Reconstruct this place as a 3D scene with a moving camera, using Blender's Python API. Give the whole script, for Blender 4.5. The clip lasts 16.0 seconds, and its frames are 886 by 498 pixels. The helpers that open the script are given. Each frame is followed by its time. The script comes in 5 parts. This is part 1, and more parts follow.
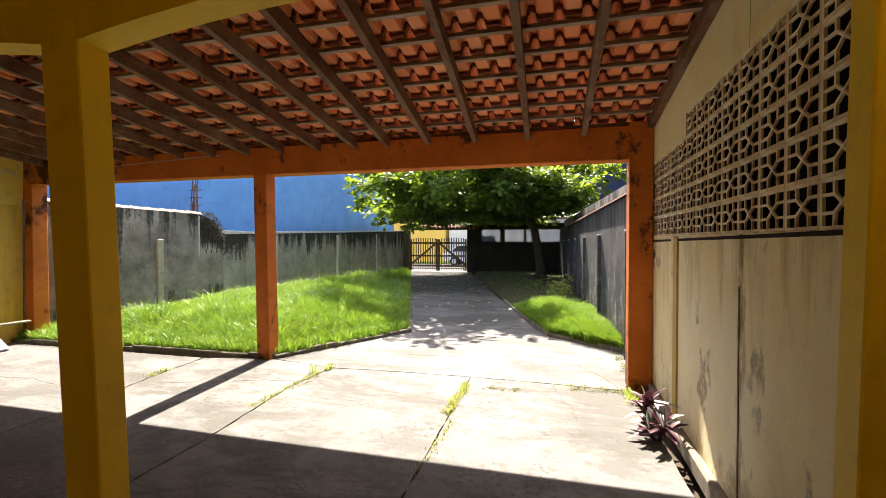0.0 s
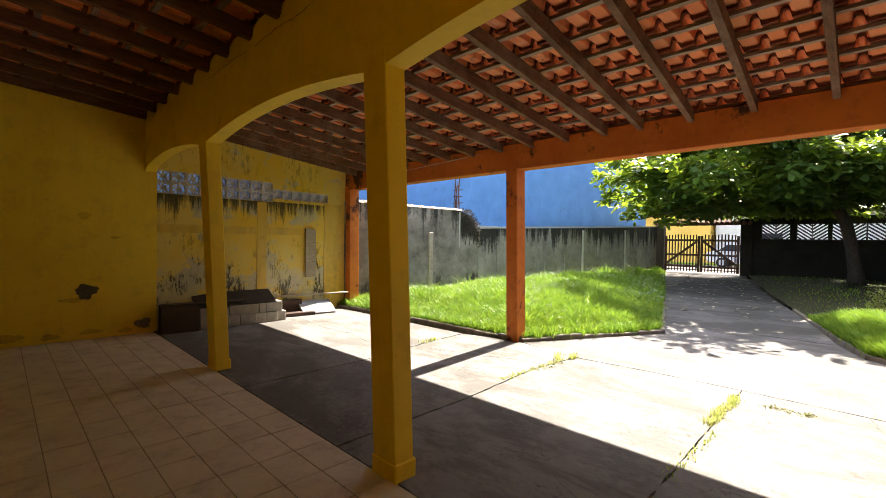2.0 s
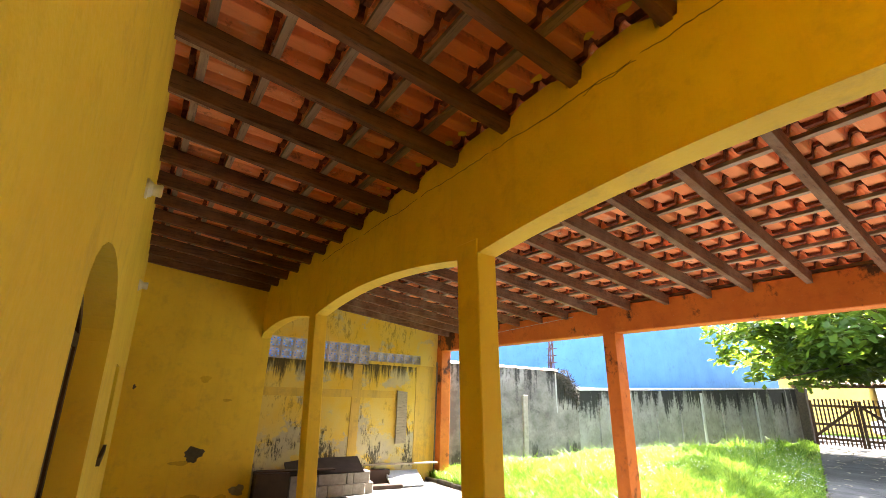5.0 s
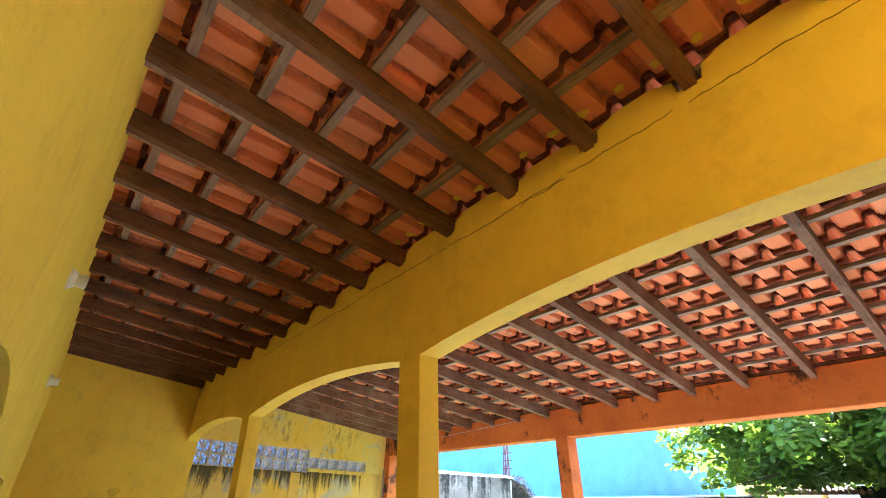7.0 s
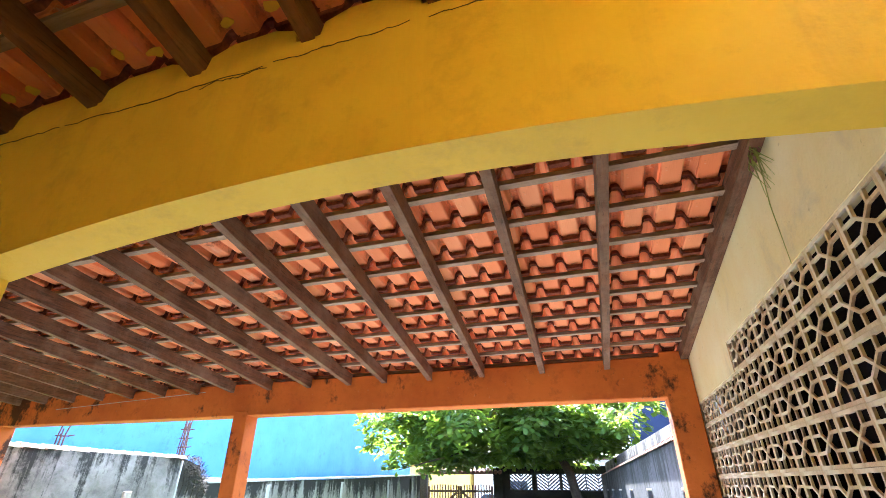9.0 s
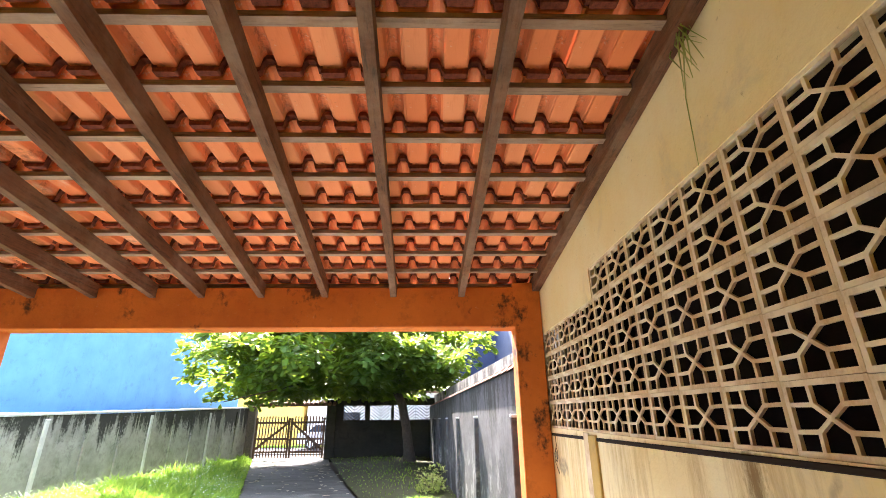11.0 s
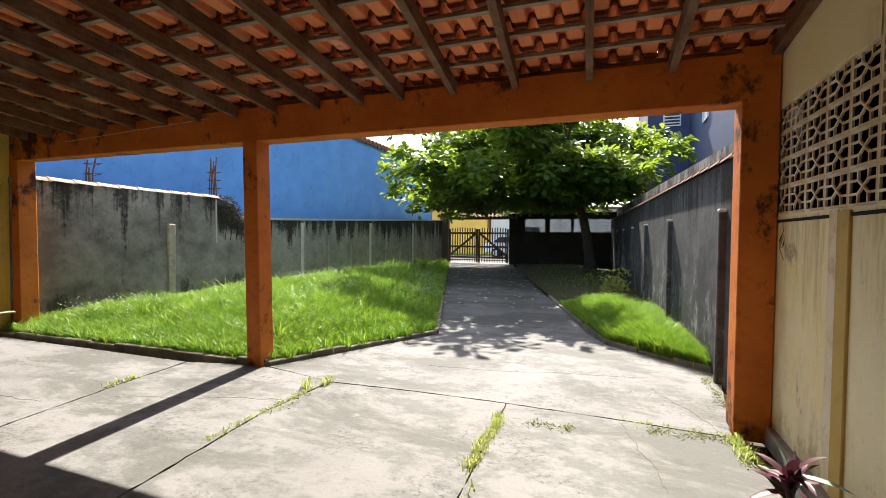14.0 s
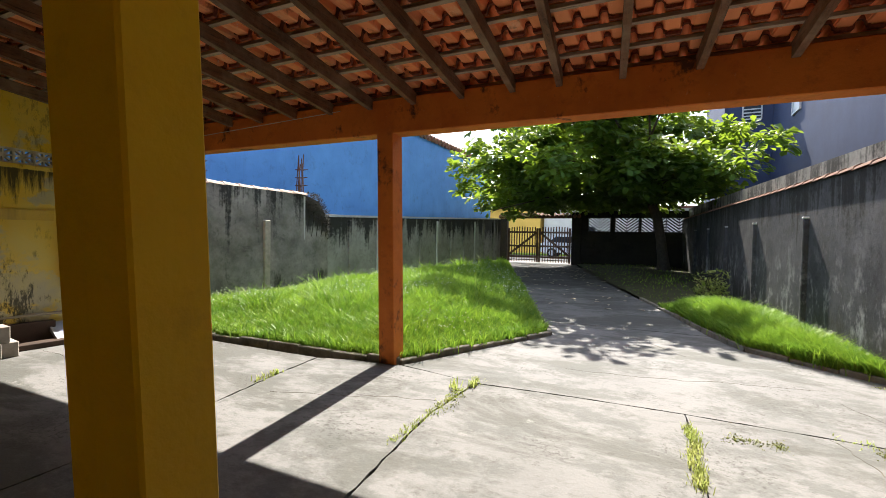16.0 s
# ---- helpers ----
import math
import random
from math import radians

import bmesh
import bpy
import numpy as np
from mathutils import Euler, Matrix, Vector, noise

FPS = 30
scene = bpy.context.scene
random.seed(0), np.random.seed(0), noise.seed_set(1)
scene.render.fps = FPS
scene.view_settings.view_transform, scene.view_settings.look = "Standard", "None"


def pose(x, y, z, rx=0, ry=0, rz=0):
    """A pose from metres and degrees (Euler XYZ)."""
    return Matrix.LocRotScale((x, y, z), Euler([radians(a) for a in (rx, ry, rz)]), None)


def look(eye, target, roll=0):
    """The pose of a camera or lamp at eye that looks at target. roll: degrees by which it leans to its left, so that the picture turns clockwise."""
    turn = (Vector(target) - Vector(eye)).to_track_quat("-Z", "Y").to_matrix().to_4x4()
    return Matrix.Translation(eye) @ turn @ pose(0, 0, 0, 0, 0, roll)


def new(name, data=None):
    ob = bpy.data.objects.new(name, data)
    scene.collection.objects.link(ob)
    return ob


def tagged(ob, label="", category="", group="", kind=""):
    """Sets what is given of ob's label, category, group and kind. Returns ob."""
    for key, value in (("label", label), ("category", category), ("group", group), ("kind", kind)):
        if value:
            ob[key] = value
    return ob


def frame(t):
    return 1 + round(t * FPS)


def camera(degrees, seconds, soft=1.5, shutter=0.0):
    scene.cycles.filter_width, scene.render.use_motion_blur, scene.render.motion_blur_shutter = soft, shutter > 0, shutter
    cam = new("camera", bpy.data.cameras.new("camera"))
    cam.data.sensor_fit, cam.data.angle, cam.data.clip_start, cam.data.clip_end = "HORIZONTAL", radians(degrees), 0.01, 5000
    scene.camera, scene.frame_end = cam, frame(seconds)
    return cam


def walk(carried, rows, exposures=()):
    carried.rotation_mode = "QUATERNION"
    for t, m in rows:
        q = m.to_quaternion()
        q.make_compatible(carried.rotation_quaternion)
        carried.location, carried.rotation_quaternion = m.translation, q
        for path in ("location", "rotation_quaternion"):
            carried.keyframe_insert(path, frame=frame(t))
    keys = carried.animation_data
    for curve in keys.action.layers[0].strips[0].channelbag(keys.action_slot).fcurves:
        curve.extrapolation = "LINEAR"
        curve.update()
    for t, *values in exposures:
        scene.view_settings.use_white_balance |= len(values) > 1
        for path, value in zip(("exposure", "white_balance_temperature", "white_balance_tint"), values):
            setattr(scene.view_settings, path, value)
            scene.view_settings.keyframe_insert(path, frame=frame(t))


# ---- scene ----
cam = camera(89.0, 16.0, soft=0.5)
PATH = [
    (0, (2.026, -1.334, 1.406), (1.511, 0.598, 1.387), 0.2),
    (0.5, (2.001, -1.312, 1.371), (1.298, 0.56, 1.354), 0.4),
    (1, (2.023, -1.321, 1.326), (1.066, 0.434, 1.3), 0.5),
    (1.5, (2.022, -1.363, 1.309), (0.807, 0.225, 1.275), 0.7),
    (2, (2.04, -1.398, 1.309), (0.619, 0.01, 1.271), 0.9),
    (2.5, (2.037, -1.404, 1.31), (0.489, -0.138, 1.278), 1.0),
    (3, (2.043, -1.403, 1.321), (0.427, -0.224, 1.334), 1.2),
    (3.5, (2.039, -1.409, 1.375), (0.392, -0.28, 1.484), 1.4),
    (4, (2.05, -1.423, 1.427), (0.396, -0.328, 1.684), 1.4),
    (4.5, (2.062, -1.437, 1.463), (0.423, -0.379, 1.902), 1.5),
    (4.7, (2.067, -1.438, 1.456), (0.441, -0.395, 1.972), 1.5),
    (6.8, (2.139, -1.401, 1.501), (0.725, -0.369, 2.469), 1.7),
    (7, (2.142, -1.386, 1.498), (0.774, -0.313, 2.488), 1.5),
    (7.5, (2.174, -1.331, 1.49), (0.95, -0.119, 2.507), 1.2),
    (8, (2.176, -1.179, 1.519), (1.146, 0.207, 2.529), 1.0),
    (8.5, (2.136, -0.985, 1.555), (1.337, 0.564, 2.536), 0.8),
    (9, (2.09, -0.77, 1.574), (1.538, 0.907, 2.514), 0.5),
    (9.5, (2.029, -0.513, 1.599), (1.7, 1.239, 2.507), 0.2),
    (9.7, (1.996, -0.451, 1.609), (1.743, 1.322, 2.501), 0.0),
    (11.8, (1.971, -0.133, 1.485), (2.062, 1.797, 2.002), -0.4),
    (12, (1.959, -0.133, 1.463), (2.028, 1.813, 1.922), -0.3),
    (12.5, (1.928, -0.111, 1.404), (1.844, 1.863, 1.714), 0.0),
    (13, (1.901, -0.129, 1.366), (1.582, 1.839, 1.529), 0.1),
    (13.5, (1.897, -0.145, 1.346), (1.363, 1.782, 1.389), 0.4),
    (14, (1.834, -0.154, 1.328), (1.139, 1.721, 1.271), 0.6),
    (14.5, (1.666, -0.226, 1.305), (0.87, 1.605, 1.179), 0.8),
    (15, (1.483, -0.295, 1.285), (0.638, 1.513, 1.149), 0.9),
    (15.5, (1.185, -0.279, 1.28), (0.326, 1.524, 1.177), 1.1),
    (16, (0.857, -0.331, 1.274), (0.003, 1.476, 1.213), 1.0),
]
walk(cam, [(t, look(eye, target, roll)) for t, eye, target, roll in PATH], exposures=[(0, 3.0, 7200, 16), (2, 3.2, 7200, 16), (3, 3.4, 7300, 15), (4, 3.9, 7200, 15), (4.7, 4.4, 7000, 15), (7, 5.05, 5500, 13), (9.5, 4.85, 5600, 16), (11.8, 4.2, 7000, 19), (13, 3.2, 7000, 18), (14, 2.6, 6700, 12), (16, 2.5, 6600, 11)])

# ---- light ----
SUN_DIR = Vector((-0.14, 1.0, 1.046)).normalized()
world = bpy.data.worlds.new("sky")
scene.world = world
world.use_nodes = True
wn = world.node_tree.nodes
wl = world.node_tree.links
sky = wn.new("ShaderNodeTexSky")
sky.sky_type = 'NISHITA'
sky.sun_disc = False
sky.sun_elevation = math.asin(SUN_DIR.z)
sky.sun_rotation = math.atan2(SUN_DIR.x, SUN_DIR.y)
# broken bright cloud over the blue sky
sky_dir = wn.new("ShaderNodeTexCoord")
cloud = wn.new("ShaderNodeTexNoise")
cloud.inputs["Scale"].default_value, cloud.inputs["Detail"].default_value = 2.2, 7
wl.new(sky_dir.outputs["Generated"], cloud.inputs["Vector"])
cover = wn.new("ShaderNodeMapRange")
cover.inputs[1].default_value, cover.inputs[2].default_value, cover.inputs[4].default_value = 0.44, 0.62, 0.85
wl.new(cloud.outputs[0], cover.inputs[0])
clouded = wn.new("ShaderNodeMix")
clouded.data_type = 'RGBA'
wl.new(cover.outputs[0], clouded.inputs[0])
wl.new(sky.outputs[0], clouded.inputs[6])
clouded.inputs[7].default_value = (5.0, 5.0, 5.0, 1)
wl.new(clouded.outputs[2], wn["Background"].inputs[0])
wn["Background"].inputs[1].default_value = 0.08
sun_data = bpy.data.lights.new("sun", 'SUN')
sun_data.energy = 3.0
sun_data.angle = radians(0.53)
sun_data.color = (1.0, 0.95, 0.86)
sun = new("sun", sun_data)
sun.matrix_world = look(SUN_DIR * 30, (0, 0, 0))


# ---- helpers for building ----
def world_of(o):
    m = o.matrix_basis
    return world_of(o.parent) @ o.matrix_parent_inverse @ m if o.parent else m


def empty(name, at=(0, 0, 0)):
    ob = new(name)
    ob.matrix_basis = Matrix.Translation(at)
    return ob


def attach(ob, parent, label=""):
    if parent:
        ob.parent = parent
        ob.matrix_parent_inverse = world_of(parent).inverted()
    if label:
        ob["label"] = label
    return ob


def part(name, bm, material, parent=None, label="", smooth=False):
    me = bpy.data.meshes.new(name)
    bmesh.ops.recalc_face_normals(bm, faces=bm.faces)
    bm.to_mesh(me)
    bm.free()
    if smooth:
        me.shade_smooth()
    me.materials.append(material)
    return attach(new(name, me), parent, label)


def piece(name, me, m, parent):
    ob = new(name, me)
    ob.parent = parent
    ob.matrix_parent_inverse = world_of(parent).inverted()
    ob.matrix_basis = m
    return ob


def raw(name, verts, faces, material, parent=None, label="", smooth=False):
    me = bpy.data.meshes.new(name)
    me.from_pydata([tuple(v) for v in verts], [], faces)
    me.update()
    if smooth:
        me.shade_smooth()
    me.materials.append(material)
    return attach(new(name, me), parent, label)


def box(bm, x0, x1, y0, y1, z0, z1, m=None, bevel=0.0):
    vs = [bm.verts.new((x, y, z)) for x in (x0, x1) for y in (y0, y1) for z in (z0, z1)]
    fs = [bm.faces.new([vs[i] for i in f]) for f in
          ((0, 1, 3, 2), (4, 6, 7, 5), (0, 4, 5, 1), (2, 3, 7, 6), (0, 2, 6, 4), (1, 5, 7, 3))]
    if m is not None:
        for v in vs:
            v.co = m @ v.co
    if bevel:
        es = list({e for f in fs for e in f.edges})
        bmesh.ops.bevel(bm, geom=es, offset=bevel, segments=1, affect='EDGES')
    return vs


def boxes(*rows, bevel=0.0):
    bm = bmesh.new()
    for r in rows:
        box(bm, *r, bevel=bevel)
    return bm


def bar(bm, a, b, w, h=None, up=(0, 0, 1)):
    """A square bar from a to b, w wide and h high."""
    a, b = Vector(a), Vector(b)
    h = h or w
    d = b - a
    x = d.cross(Vector(up))
    x = x.normalized() if x.length > 1e-6 else Vector((1, 0, 0))
    z = x.cross(d).normalized()
    vs = [bm.verts.new(p + x * sx * w / 2 + z * sz * h / 2) for p in (a, b) for sx, sz in ((-1, -1), (1, -1), (1, 1), (-1, 1))]
    for f in ((0, 1, 2, 3), (7, 6, 5, 4), (0, 4, 5, 1), (1, 5, 6, 2), (2, 6, 7, 3), (3, 7, 4, 0)):
        bm.faces.new([vs[i] for i in f])


def tube(bm, pts, radii, n=8):
    rings = []
    for i, p in enumerate(pts):
        p = Vector(p)
        d = (Vector(pts[min(i + 1, len(pts) - 1)]) - Vector(pts[max(i - 1, 0)])).normalized()
        x = d.cross(Vector((0.31, 0.2, 0.93)))
        x = x.normalized() if x.length > 1e-4 else Vector((1, 0, 0))
        y = d.cross(x)
        rings.append([bm.verts.new(p + (x * math.cos(k * math.tau / n) + y * math.sin(k * math.tau / n)) * radii[i]) for k in range(n)])
    for r0, r1 in zip(rings, rings[1:]):
        for k in range(n):
            bm.faces.new((r0[k], r0[(k + 1) % n], r1[(k + 1) % n], r1[k]))
    bm.faces.new(rings[0][::-1])
    bm.faces.new(rings[-1])


def plate(outer, holes, place, depth):
    """A flat slab with openings through it: outlines in the plane (u, v), place(u, v, w) gives the point, w from 0 to depth."""
    bm = bmesh.new()
    edges = []
    loops = []
    for loop in [outer] + list(holes):
        vs = [bm.verts.new((u, v, 0)) for u, v in loop]
        loops.append(vs)
        edges += [bm.edges.new((vs[i], vs[(i + 1) % len(vs)])) for i in range(len(vs))]
    bmesh.ops.triangle_fill(bm, edges=edges, use_beauty=True, use_dissolve=False)
    front = list(bm.faces)
    made = bmesh.ops.duplicate(bm, geom=front + list(bm.verts) + list(bm.edges))
    vmap = made["vert_map"]
    for vs in loops:
        for i in range(len(vs)):
            a, b = vs[i], vs[(i + 1) % len(vs)]
            bm.faces.new((a, b, vmap[b], vmap[a]))
    back = {vmap[v] for v in bm.verts if v in vmap and v in {x for l in loops for x in l}}
    for v in bm.verts:
        v.co = Vector(place(v.co.x, v.co.y, depth if v in back else 0.0))
    return bm


# ---- materials ----
class Nodes:
    def __init__(self, name):
        self.mat = bpy.data.materials.new(name)
        self.mat.use_nodes = True
        self.t = self.mat.node_tree
        self.bsdf = self.t.nodes["Principled BSDF"]
        self.coord = self.t.nodes.new("ShaderNodeTexCoord").outputs["Object"]

    def link(self, a, b):
        self.t.links.new(a, b)

    def mapped(self, scale):
        n = self.t.nodes.new("ShaderNodeMapping")
        n.inputs["Scale"].default_value = scale if hasattr(scale, "__len__") else (scale,) * 3
        self.link(self.coord, n.inputs["Vector"])
        return n.outputs[0]

    def noise(self, scale, detail=5, rough=0.6, w=0.0):
        n = self.t.nodes.new("ShaderNodeTexNoise")
        n.inputs["Scale"].default_value = 1.0
        n.inputs["Detail"].default_value = detail
        n.inputs["Roughness"].default_value = rough
        n.inputs["Distortion"].default_value = w
        self.link(self.mapped(scale), n.inputs["Vector"])
        return n.outputs[0]

    def ramp(self, fac, lo, hi, a=0.0, b=1.0):
        n = self.t.nodes.new("ShaderNodeMapRange")
        n.inputs[1].default_value, n.inputs[2].default_value, n.inputs[3].default_value, n.inputs[4].default_value = lo, hi, a, b
        n.clamp = True
        self.link(fac, n.inputs[0])
        return n.outputs[0]

    def math(self, op, a, b):
        n = self.t.nodes.new("ShaderNodeMath")
        n.operation = op
        for k, v in enumerate((a, b)):
            if isinstance(v, (int, float)):
                n.inputs[k].default_value = v
            else:
                self.link(v, n.inputs[k])
        return n.outputs[0]

    def mix(self, fac, a, b):
        n = self.t.nodes.new("ShaderNodeMix")
        n.data_type = 'RGBA'
        if isinstance(fac, (int, float)):
            n.inputs[0].default_value = fac
        else:
            self.link(fac, n.inputs[0])
        for k, v in ((6, a), (7, b)):
            if isinstance(v, tuple):
                n.inputs[k].default_value = (*v, 1)
            else:
                self.link(v, n.inputs[k])
        return n.outputs[2]

    def height(self):
        n = self.t.nodes.new("ShaderNodeSeparateXYZ")
        self.link(self.coord, n.inputs[0])
        return n.outputs

    def chance(self):
        return self.t.nodes.new("ShaderNodeObjectInfo").outputs["Random"]

    def island(self):
        return self.t.nodes.new("ShaderNodeNewGeometry").outputs["Random Per Island"]

    def bump(self, fac, strength, dist=0.01):
        n = self.t.nodes.new("ShaderNodeBump")
        n.inputs["Strength"].default_value = strength
        n.inputs["Distance"].default_value = dist
        self.link(fac, n.inputs["Height"])
        self.link(n.outputs[0], self.bsdf.inputs["Normal"])

    def done(self, color, rough=0.8, metal=0.0, spec=0.3):
        if isinstance(color, tuple):
            self.bsdf.inputs["Base Color"].default_value = (*color, 1)
        else:
            self.link(color, self.bsdf.inputs["Base Color"])
        if isinstance(rough, (int, float)):
            self.bsdf.inputs["Roughness"].default_value = rough
        else:
            self.link(rough, self.bsdf.inputs["Roughness"])
        self.bsdf.inputs["Metallic"].default_value = metal
        self.bsdf.inputs["Specular IOR Level"].default_value = spec
        return self.mat


def painted(name, base, dark, dirt, dirt_amount=0.5, rough=0.7, streak=0.0):
    """Old masonry paint: blotches, grain, dirt stains and runs."""
    n = Nodes(name)
    c = n.mix(n.ramp(n.noise(1.3, 8, 0.65), 0.35, 0.65), base, dark)
    c = n.mix(n.ramp(n.noise(4.5, 9, 0.75), 0.6 - 0.14 * dirt_amount, 0.75, 0, dirt_amount), c, dirt)
    if streak:
        c = n.mix(n.ramp(n.noise((7, 7, 0.7), 6, 0.7), 0.56 - 0.16 * streak, 0.7, 0, streak), c, dirt)
    g = n.noise(60, 4)
    n.bump(n.math('ADD', n.math('MULTIPLY', n.noise(9, 5), 1.5), g), 0.25, 0.006)
    return n.done(c, n.ramp(g, 0.3, 0.7, rough - 0.1, rough + 0.1))


def moldy(name, base, base2, top, run, amount=0.8, low=0.0, moss=(0.13, 0.125, 0.095), pale=0.0, heavy=0.02, end=0.0):
    """Bare render with black mould that hangs in uneven runs from height top, about run long."""
    n = Nodes(name)
    x, y, z = n.height()
    c = n.mix(n.ramp(n.noise((0.9, 0.9, 1.3), 8, 0.7), 0.38, 0.62), base, base2)
    c = n.mix(n.ramp(n.noise(5, 8, 0.75), 0.5, 0.7, 0, 0.7), c, moss)
    c = n.mix(n.ramp(n.noise(2.3, 9, 0.75, 0.6), 0.56, 0.66, 0, 0.55), c, tuple(v * 0.45 for v in base2))
    if pale:
        c = n.mix(n.math('MULTIPLY', n.ramp(n.noise((3, 3, 2), 8, 0.75), 0.5, 0.64, 0, pale), n.ramp(z, 0.5, 1.3, 1.0, 0.1)), c, (0.42, 0.42, 0.42))
    runs = n.math('ADD', n.math('MULTIPLY', n.noise((2.8, 2.8, 0.2), 4, 0.6), 0.62), n.math('MULTIPLY', n.noise((8, 8, 0.5), 5, 0.75), 0.38))
    fall = n.ramp(z, top - run, top, -0.2, heavy)
    if end:
        fall = n.math('ADD', fall, n.math('MULTIPLY', n.ramp(y, end, end + 0.06, 0.0, 0.3), n.ramp(z, 0.9, 1.7, 0.0, 1.0)))
    k = n.ramp(n.math('ADD', n.math('ADD', runs, fall), n.math('MULTIPLY', n.math('SUBTRACT', n.noise(13, 7, 0.75), 0.5), 0.3)), 0.48, 0.57, 0, amount)
    k = n.math('MULTIPLY', k, n.ramp(z, top + 0.3, top + 0.6, 1.0, 0.3))
    c = n.mix(k, c, (0.016, 0.016, 0.014))
    if low:
        foot = n.ramp(z, 0.0, low, 0.16, -0.12)
        k2 = n.ramp(n.math('ADD', n.noise((2.6, 2.6, 1.3), 8, 0.72), foot), 0.5, 0.62, 0, amount)
        c = n.mix(k2, c, (0.035, 0.035, 0.028))
    n.bump(n.math('ADD', n.noise(8, 6), n.math('MULTIPLY', n.noise(70, 4), 0.5)), 0.45, 0.012)
    return n.done(c, 0.9)


def cream_wall():
    """Yellowed cream paint with grey scrubbed patches, brown drips under the vent blocks and a damp foot."""
    n = Nodes("stained_cream_wall")
    x, y, z = n.height()
    c = n.mix(n.ramp(n.noise((1, 1.2, 0.9), 7, 0.65), 0.36, 0.62), (0.87, 0.78, 0.54), (0.82, 0.65, 0.32))
    c = n.mix(n.ramp(n.noise((2, 2.4, 1.7), 8, 0.7, 0.5), 0.54, 0.64, 0, 0.45), c, (0.62, 0.54, 0.4))
    drip = n.math('ADD', n.noise((6, 6, 0.7), 7, 0.75), n.math('ADD', n.ramp(z, 0.55, 1.45, -0.14, 0.09), n.ramp(z, 1.46, 1.5, 0.0, -0.25)))
    c = n.mix(n.ramp(drip, 0.54, 0.7, 0, 0.7), c, (0.46, 0.3, 0.1))
    run = n.math('ADD', n.ramp(n.math('ABSOLUTE', n.math('SUBTRACT', y, 1.19), 0.0), 0.0, 0.11, 0.3, 0.0), n.ramp(z, 1.46, 1.5, 0.0, -0.6))
    run = n.math('ADD', n.noise((9, 9, 3), 8, 0.78), run)
    c = n.mix(n.ramp(run, 0.66, 0.84, 0, 0.85), c, (0.2, 0.11, 0.035))
    c = n.mix(n.ramp(n.math('ADD', n.noise((3, 3, 2), 9, 0.75), n.ramp(z, 0.0, 0.7, 0.12, -0.14)), 0.54, 0.66, 0, 0.7), c, (0.36, 0.27, 0.13))
    blob = n.math('MULTIPLY', n.ramp(n.noise((4, 4, 2.6), 3, 0.5), 0.62, 0.66), n.ramp(n.noise(30, 6, 0.7), 0.3, 0.55))
    c = n.mix(n.math('MULTIPLY', blob, n.ramp(z, 1.4, 1.5, 0.75, 0.0)), c, (0.27, 0.21, 0.14))
    c = n.mix(n.ramp(n.noise(16, 8, 0.8), 0.61, 0.69, 0, 0.65), c, (0.3, 0.21, 0.1))
    n.bump(n.math('ADD', n.math('MULTIPLY', n.noise(7, 6), 1.5), n.noise(50, 5)), 0.35, 0.008)
    return n.done(c, 0.82)


def orange_paint():
    """Orange paint with darker brush patches, black scorched mould spots and grimy edges."""
    n = Nodes("orange_paint")
    x, y, z = n.height()
    c = n.mix(n.ramp(n.noise(1.5, 8, 0.65), 0.35, 0.65), (0.66, 0.2, 0.035), (0.5, 0.13, 0.022))
    c = n.mix(n.ramp(n.noise(7, 8, 0.75), 0.52, 0.68, 0, 0.5), c, (0.3, 0.075, 0.02))
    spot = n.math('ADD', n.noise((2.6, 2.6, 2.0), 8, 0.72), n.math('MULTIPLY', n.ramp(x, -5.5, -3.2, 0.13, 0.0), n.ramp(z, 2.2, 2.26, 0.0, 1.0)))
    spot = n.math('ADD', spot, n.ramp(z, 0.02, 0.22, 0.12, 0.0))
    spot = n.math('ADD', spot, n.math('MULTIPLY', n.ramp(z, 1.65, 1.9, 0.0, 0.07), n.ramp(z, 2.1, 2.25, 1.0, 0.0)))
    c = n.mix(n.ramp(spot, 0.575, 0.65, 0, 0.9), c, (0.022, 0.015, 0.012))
    c = n.mix(n.ramp(n.noise(22, 7, 0.8), 0.62, 0.7, 0, 0.6), c, (0.6, 0.4, 0.24))
    g = n.noise(60, 4)
    n.bump(n.math('ADD', n.math('MULTIPLY', n.noise(9, 5), 1.5), g), 0.35, 0.008)
    return n.done(c, 0.68)


def wood(name, a, b, wear, along=1, rough=0.75, lit_wear=None):
    n = Nodes(name)
    s = [26, 26, 26]
    s[along] = 1.6
    g = n.noise(tuple(s), 6, 0.7, 0.4)
    c = n.mix(n.ramp(g, 0.3, 0.7), a, b)
    c = n.mix(n.ramp(n.noise(3, 6, 0.7), 0.5, 0.75, 0, 0.7), c, wear)
    c = n.mix(n.math('MULTIPLY', n.chance(), 0.2), c, wear)
    c = n.mix(n.ramp(n.noise(tuple(v * 2.6 for v in s), 4, 0.7), 0.55, 0.68, 0, 0.75), c, tuple(v * 0.35 for v in a))
    # pale wear, strengthened outward: the open side's brighter light put into the colour
    if lit_wear:
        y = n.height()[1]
        c = n.mix(n.math('MULTIPLY', n.ramp(n.noise(2.2, 7, 0.75), 0.45, 0.65, 0.05, 0.75), n.ramp(y, -0.4, 0.8, 0.2, 0.65)), c, lit_wear)
    n.bump(g, 0.8, 0.008)
    return n.done(c, rough)


YELLOW = painted("yellow_wall_paint", (0.84, 0.6, 0.06), (0.76, 0.52, 0.045), (0.5, 0.33, 0.06), 0.6, 0.66, 0.2)


